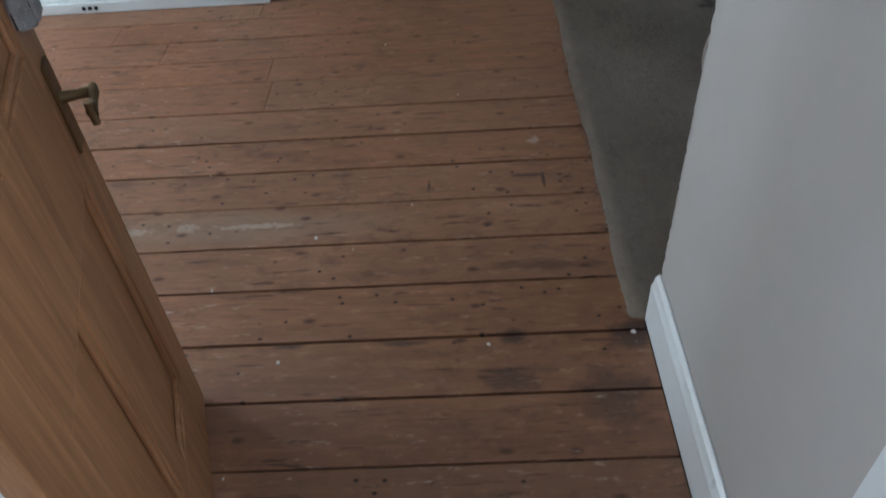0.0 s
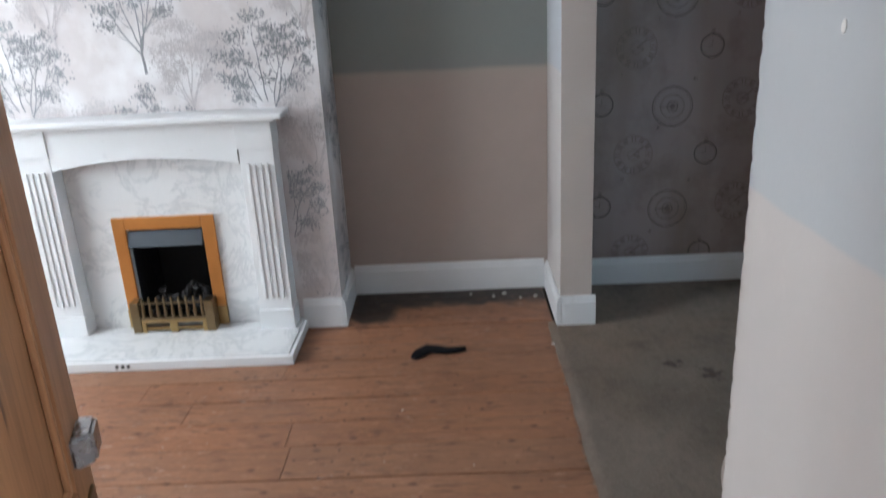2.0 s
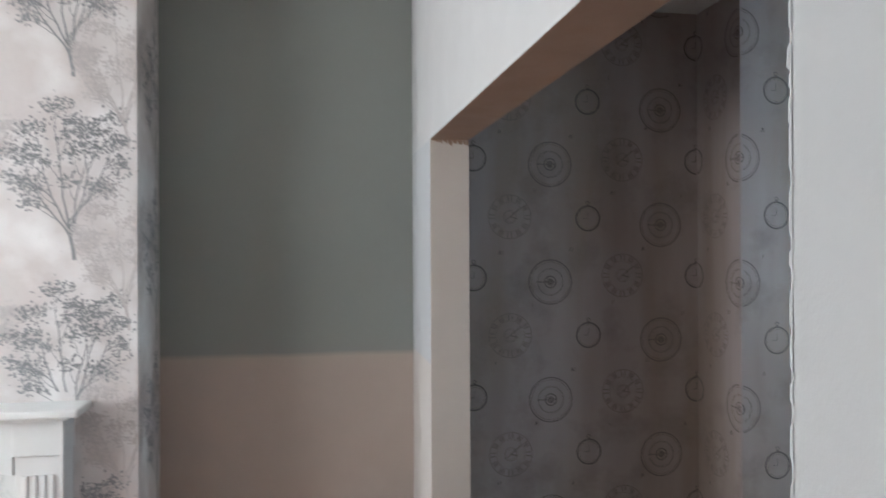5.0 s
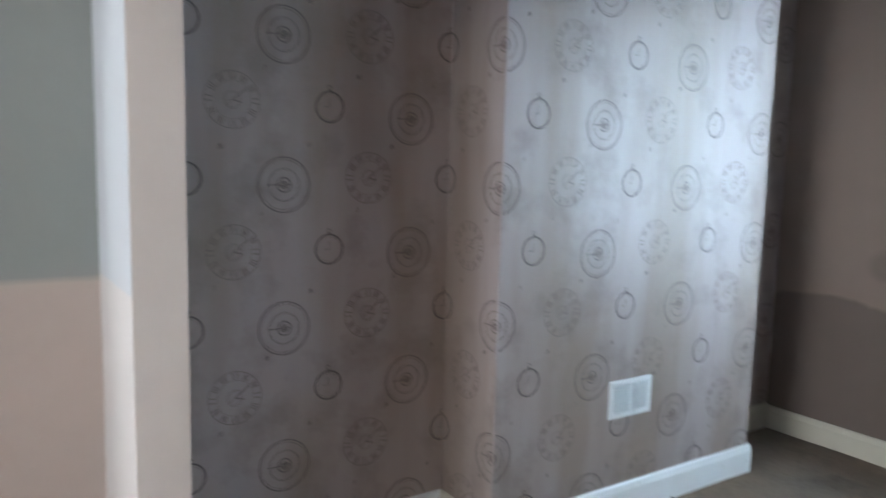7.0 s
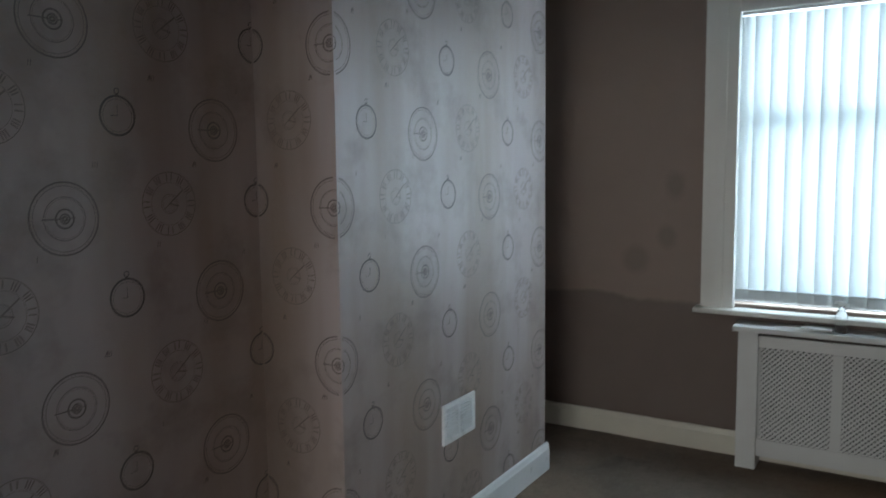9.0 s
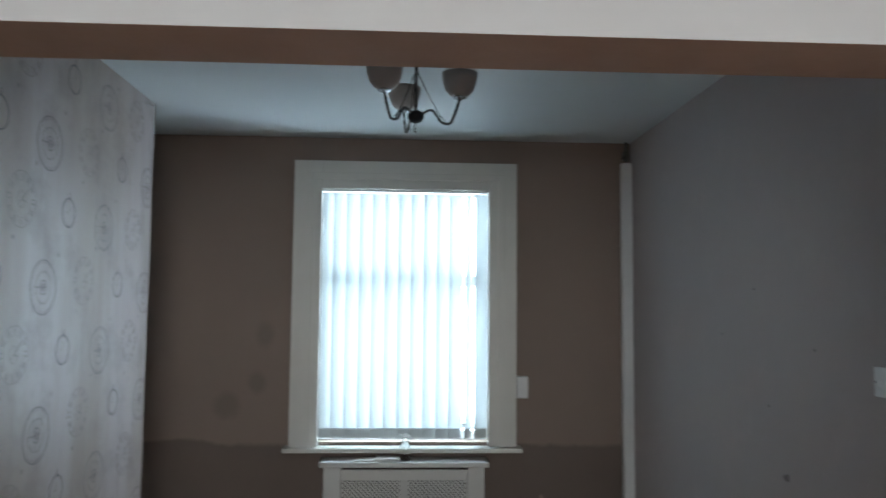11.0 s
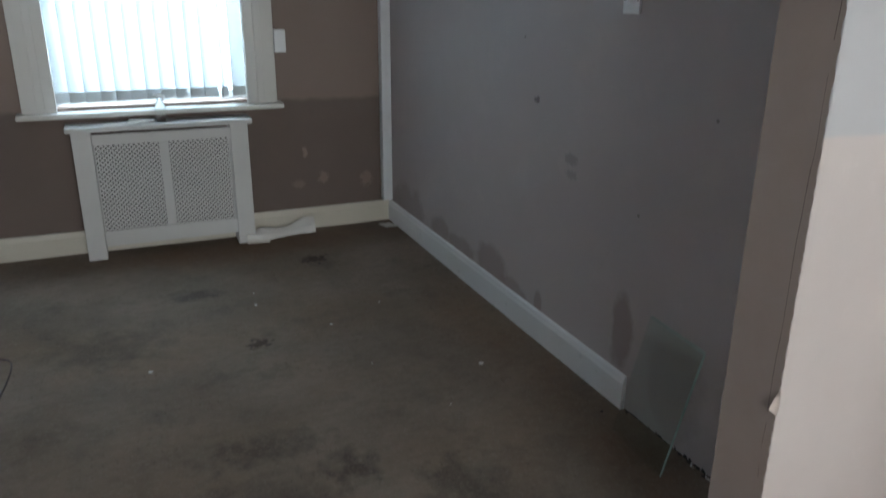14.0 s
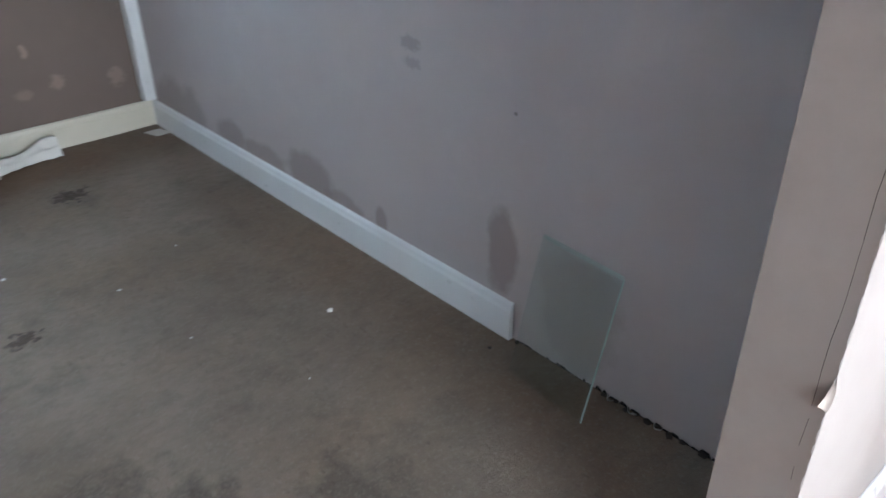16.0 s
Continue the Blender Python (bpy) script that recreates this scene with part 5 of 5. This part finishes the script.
# peeling lining paper rolled on the floor under the window
bm = bmesh.new()
nu, nv = 26, 10
gridp = []
for i in range(nu + 1):
    row = []
    u = i / nu
    for j in range(nv + 1):
        v = j / nv
        y = -2.14 - 0.42 * u
        wv = 0.052 + 0.055 * u * u + 0.020 * math.sin(u * 9.0)
        x = XW - 0.055 - 0.10 * v * (1.1 - 0.6 * u) - 0.012 * math.sin(u * 7)
        z = 0.014 + wv * math.sin(math.pi * (1 - v) * 0.62) * (0.7 + 0.4 * noise.noise((u * 4, v * 3, 2))) + 0.008 * noise.noise((u * 13, v * 9, 5))
        row.append(bm.verts.new((x, y, max(0.009, z))))
    gridp.append(row)
for i in range(nu):
    for j in range(nv):
        bm.faces.new((gridp[i][j], gridp[i + 1][j], gridp[i + 1][j + 1], gridp[i][j + 1]))
peel = tagged(empty("paper_strip"), "cream strip of peeled paper curled on the carpet by the skirting", "paper")
part("sheet", bm, M_PAPER, peel, "", True)
bm = bmesh.new()
spiral = [(XW - 0.150 + (0.010 + 0.0022 * a) * math.cos(a), 0.034 + (0.010 + 0.0022 * a) * math.sin(a)) for a in [q * 0.45 for q in range(26)]]
va = [bm.verts.new((x, -2.125, z)) for x, z in spiral]
vb = [bm.verts.new((x - 0.015, -2.255, z)) for x, z in spiral]
for q in range(len(spiral) - 1):
    bm.faces.new((va[q], va[q + 1], vb[q + 1], vb[q]))
part("roll", bm, M_PAPER, peel, "curled end", True)

# white card in the corner, chips of plaster, lint
bm = boxes((-0.055, 0.055, -0.045, 0.045, 0, 0.003), bevel=0.001)
card = tagged(part("card", bm, M_PAPER), "small white card lying in the carpet corner", "card")
card.matrix_world = pose(XW - 0.13, YH + 0.075, 0.011, 4, 3, 12)
rng = random.Random(23)


def chip(name, x, y, z, s, mat, label, cat, group):
    bm = bmesh.new()
    bmesh.ops.create_icosphere(bm, subdivisions=1, radius=1.0)
    for v in bm.verts:
        v.co = Vector((v.co.x * s * rng.uniform(0.8, 1.6), v.co.y * s * rng.uniform(0.7, 1.3), v.co.z * s * 0.4))
    o = tagged(part(name, bm, mat), label, cat, group)
    o.matrix_world = pose(x, y, z + s * 0.25, 0, 0, rng.uniform(0, 180))


for x, y, s in ((0.955, -1.567, 0.012), (1.571, -2.768, 0.016), (2.010, -1.491, 0.011), (2.543, -2.005, 0.010), (0.709, -2.305, 0.008), (0.60, -2.62, 0.007), (1.75, -2.35, 0.006), (2.7, -2.02, 0.006), (1.32, -2.52, 0.005), (2.35, -2.58, 0.006), (2.186, -2.291, 0.008), (0.5, -2.30, 0.005)):
    chip("plaster_chip", x, y, 0.007, s * 0.75, M_PAPER, "small pale chip of plaster on the carpet", "debris", "plaster chips")
for x, y, s in ((0.60, -3.10, 0.010), (0.53, -3.103, 0.012), (0.68, -3.103, 0.009), (0.46, -3.10, 0.012), (0.57, -3.107, 0.010), (0.50, -3.106, 0.011), (0.64, -3.107, 0.010), (0.42, -3.104, 0.010), (0.36, -3.105, 0.012), (0.30, -3.105, 0.010), (0.73, -3.106, 0.008), (1.02, -3.10, 0.009), (1.06, -3.02, 0.007), (3.09, -2.48, 0.008), (3.0, -2.44, 0.007)):
    chip("dirt_clump", x, y, 0.007, s, M_DIRT, "dark crumb of dirt where the skirting is missing", "debris", "dirt along the wall")
for x, y, s in ((-0.86, -2.317, 0.006), (-0.72, -1.24, 0.005), (-0.40, -2.72, 0.005), (-0.06, -0.72, 0.010), (-0.055, -2.70, 0.006), (-0.90, -2.75, 0.005), (-0.30, -0.14, 0.012), (-0.16, -0.17, 0.010), (-0.24, -0.11, 0.014), (-0.42, -0.10, 0.008), (-0.08, -0.16, 0.012)):
    chip("paint_flake", x, y, 0.0, s, M_PAPER, "pale flake of old paint on the floorboards", "debris", "paint flakes")

# frayed carpet edge
bm = bmesh.new()
for k in range(260):
    y = rng.uniform(YN + 0.02, YP)
    x = -0.054 + rng.uniform(-0.006, 0.006)
    a = rng.uniform(-0.9, 0.9)
    ln = rng.uniform(0.004, 0.014)
    tube(bm, [(x, y, 0.004), (x - ln * math.cos(a), y + ln * math.sin(a), rng.uniform(-0.001, 0.004))], 0.0007, 3)
tagged(part("carpet_fringe", bm, plain("pale_carpet_backing", (0.30, 0.27, 0.23), 0.95)), "frayed pale threads along the cut carpet edge", "carpet threads", "", "stuff")

# torn paper along the near jamb edge, and chipped plaster at the opening head
bm = bmesh.new()
z = 0.16
while z < HEAD - 0.03:
    h = rng.uniform(0.015, 0.06)
    w = rng.uniform(0.0004, 0.0014) * (3.0 if rng.random() < 0.06 else 1.0)
    v = [bm.verts.new(p) for p in ((-0.0012, YN - 0.004, z), (-0.0012 - w * 0.5, YN + w * 0.4, z + h * 0.2), (-0.0012 - w * 0.3, YN + w * 0.3, z + h * 0.8), (-0.0012, YN - 0.004, z + h))]
    bm.faces.new(v)
    v = [bm.verts.new(p) for p in ((-0.001, YN + 0.0012, z), (w * 1.2, YN + 0.0022, z + h * 0.3), (w * 1.0, YN + 0.0022, z + h * 0.7), (-0.001, YN + 0.0012, z + h))]
    bm.faces.new(v)
    z += h * rng.uniform(0.8, 1.3)
part("torn_edge", bm, M_NIB, wall_nib, "torn paper edge")
bm = bmesh.new()
z, off = 0.20, 0.012
while z < HEAD - 0.08:
    h = rng.uniform(0.02, 0.07)
    new_off = min(0.022, max(0.004, off + rng.uniform(-0.003, 0.003)))
    if rng.random() < 0.8:
        w = rng.uniform(0.0006, 0.0014)
        bm.faces.new([bm.verts.new(p) for p in ((off, YN + 0.0012, z), (off + w, YN + 0.0012, z), (new_off + w, YN + 0.0012, z + h), (new_off, YN + 0.0012, z + h))])
    z, off = z + h, new_off
part("crack", bm, M_DIRT, wall_nib, "hairline crack beside the plaster edge")
bm = bmesh.new()
rows_c = [[bm.verts.new((-0.002 - 0.004 * math.sin(math.pi * j / 3) + 0.012 * i / 4 * (1 - 0.5 * j / 3), YN + 0.002 + 0.011 * (i / 4) ** 2 * math.sin(1.2 + j), 0.675 + 0.022 * j + 0.003 * i)) for i in range(5)] for j in range(4)]
for ra, rb in zip(rows_c, rows_c[1:]):
    for i in range(4):
        bm.faces.new((ra[i], ra[i + 1], rb[i + 1], rb[i]))
part("paper_flap", bm, M_REVEAL, wall_nib, "small curled flap of torn paper", True)
bm = bmesh.new()
x = 0.004
while x < XD - 0.006:
    w = rng.uniform(0.010, 0.022)
    d = rng.uniform(0.006, 0.034)
    v = [bm.verts.new(p) for p in ((x, YP - 0.0016, HEAD), (min(XD - 0.001, x + w), YP - 0.0016, HEAD), (min(XD - 0.001, x + w * 0.9), YP - 0.0016, HEAD - d), (x + w * 0.2, YP - 0.0016, HEAD - d * rng.uniform(0.3, 1)))]
    bm.faces.new(v)
    x += w
part("chipped_edge", bm, M_SOFFIT, wall_pier, "chipped bare plaster")
# pale dab of filler on the wall by the door
bm = bmesh.new()
bmesh.ops.create_icosphere(bm, subdivisions=2, radius=1.0)
for v in bm.verts:
    v.co = Vector((v.co.x * 0.002, v.co.y * 0.006, v.co.z * 0.009))
o = part("filler_dab", bm, M_PAPER, wall_nib, "dab of pale filler")
o.matrix_local = pose(-0.001, -2.899, 1.508, 8, 0, 0)

# dark gap and torn paper shreds where the skirting is missing
bm = bmesh.new()
x = XD + 0.02
while x < 1.04:
    w = rng.uniform(0.012, 0.045)
    h = rng.uniform(0.004, 0.020)
    v = [bm.verts.new(p) for p in ((x, YH + 0.0016, 0.004), (x + w, YH + 0.0016, 0.004), (x + w * 0.8, YH + 0.0016, 0.004 + h), (x + w * 0.25, YH + 0.0016, 0.004 + h * rng.uniform(0.5, 1.1)))]
    bm.faces.new(v)
    x += w * 0.9
tagged(part("plaster_gap", bm, M_DARK), "dark ragged gap along the wall foot", "gap", "", "structure")
for x, z, s in ((0.585, 0.016, 0.020), (0.50, 0.012, 0.014), (0.66, 0.010, 0.012)):
    bm = bmesh.new()
    n_ = 5
    g_ = [[bm.verts.new((x + (i / n_ - 0.5) * s * 2.2, YH + 0.006 + 0.010 * math.sin(i * 0.9) + j * 0.004, 0.007 + z * (j / 2) * (0.6 + 0.4 * math.sin(i * 1.7)))) for j in range(3)] for i in range(n_ + 1)]
    for i in range(n_):
        for j in range(2):
            bm.faces.new((g_[i][j], g_[i + 1][j], g_[i + 1][j + 1], g_[i][j + 1]))
    tagged(part("paper_shred", bm, M_PAPER, None, "", True), "torn shred of wallpaper at the wall foot", "paper", "torn paper shreds")

# ---- floorboards, each a piece of its own ----
boards = tagged(empty("floor_boards"), "worn reddish pine floorboards with dark gaps and nail holes", "floor", "", "structure")
rng = random.Random(11)
edges = [-0.02, -0.145, -0.30, -0.46, -0.625, -0.79, -0.955, -1.125, -1.292, -1.458, -1.655, -1.835, -2.005, -2.172, -2.345, -2.508, -2.690, -2.863, -3.035, -3.19, -3.36, -3.53, -3.70, -3.87, -4.04, -4.21, -4.38, -4.55, -4.75]
for y1, y0 in zip(edges, edges[1:]):
    x_end = -0.03 if y0 > YP + 0.02 else (0.02 if y0 > YN else (-0.02 if y0 > Y1 - 0.3 else 1.38))
    cuts = [XF if y0 > Y1 - 0.1 else -2.58]
    x = cuts[0] + rng.uniform(1.6, 2.6)
    while x < x_end - 0.6:
        cuts.append(x)
        x += rng.uniform(1.7, 2.9)
    cuts.append(x_end)
    for xa, xb in zip(cuts, cuts[1:]):
        g = rng.choice((0.0012, 0.0020, 0.0030, 0.0045)) * (1.6 if -3.1 < y0 < -2.8 else 1.0)
        bm = boxes((xa + 0.0012, xb - 0.0012, y0 + g, y1 - g, -0.022, rng.uniform(-0.0030, -0.0008)), bevel=0.0016)
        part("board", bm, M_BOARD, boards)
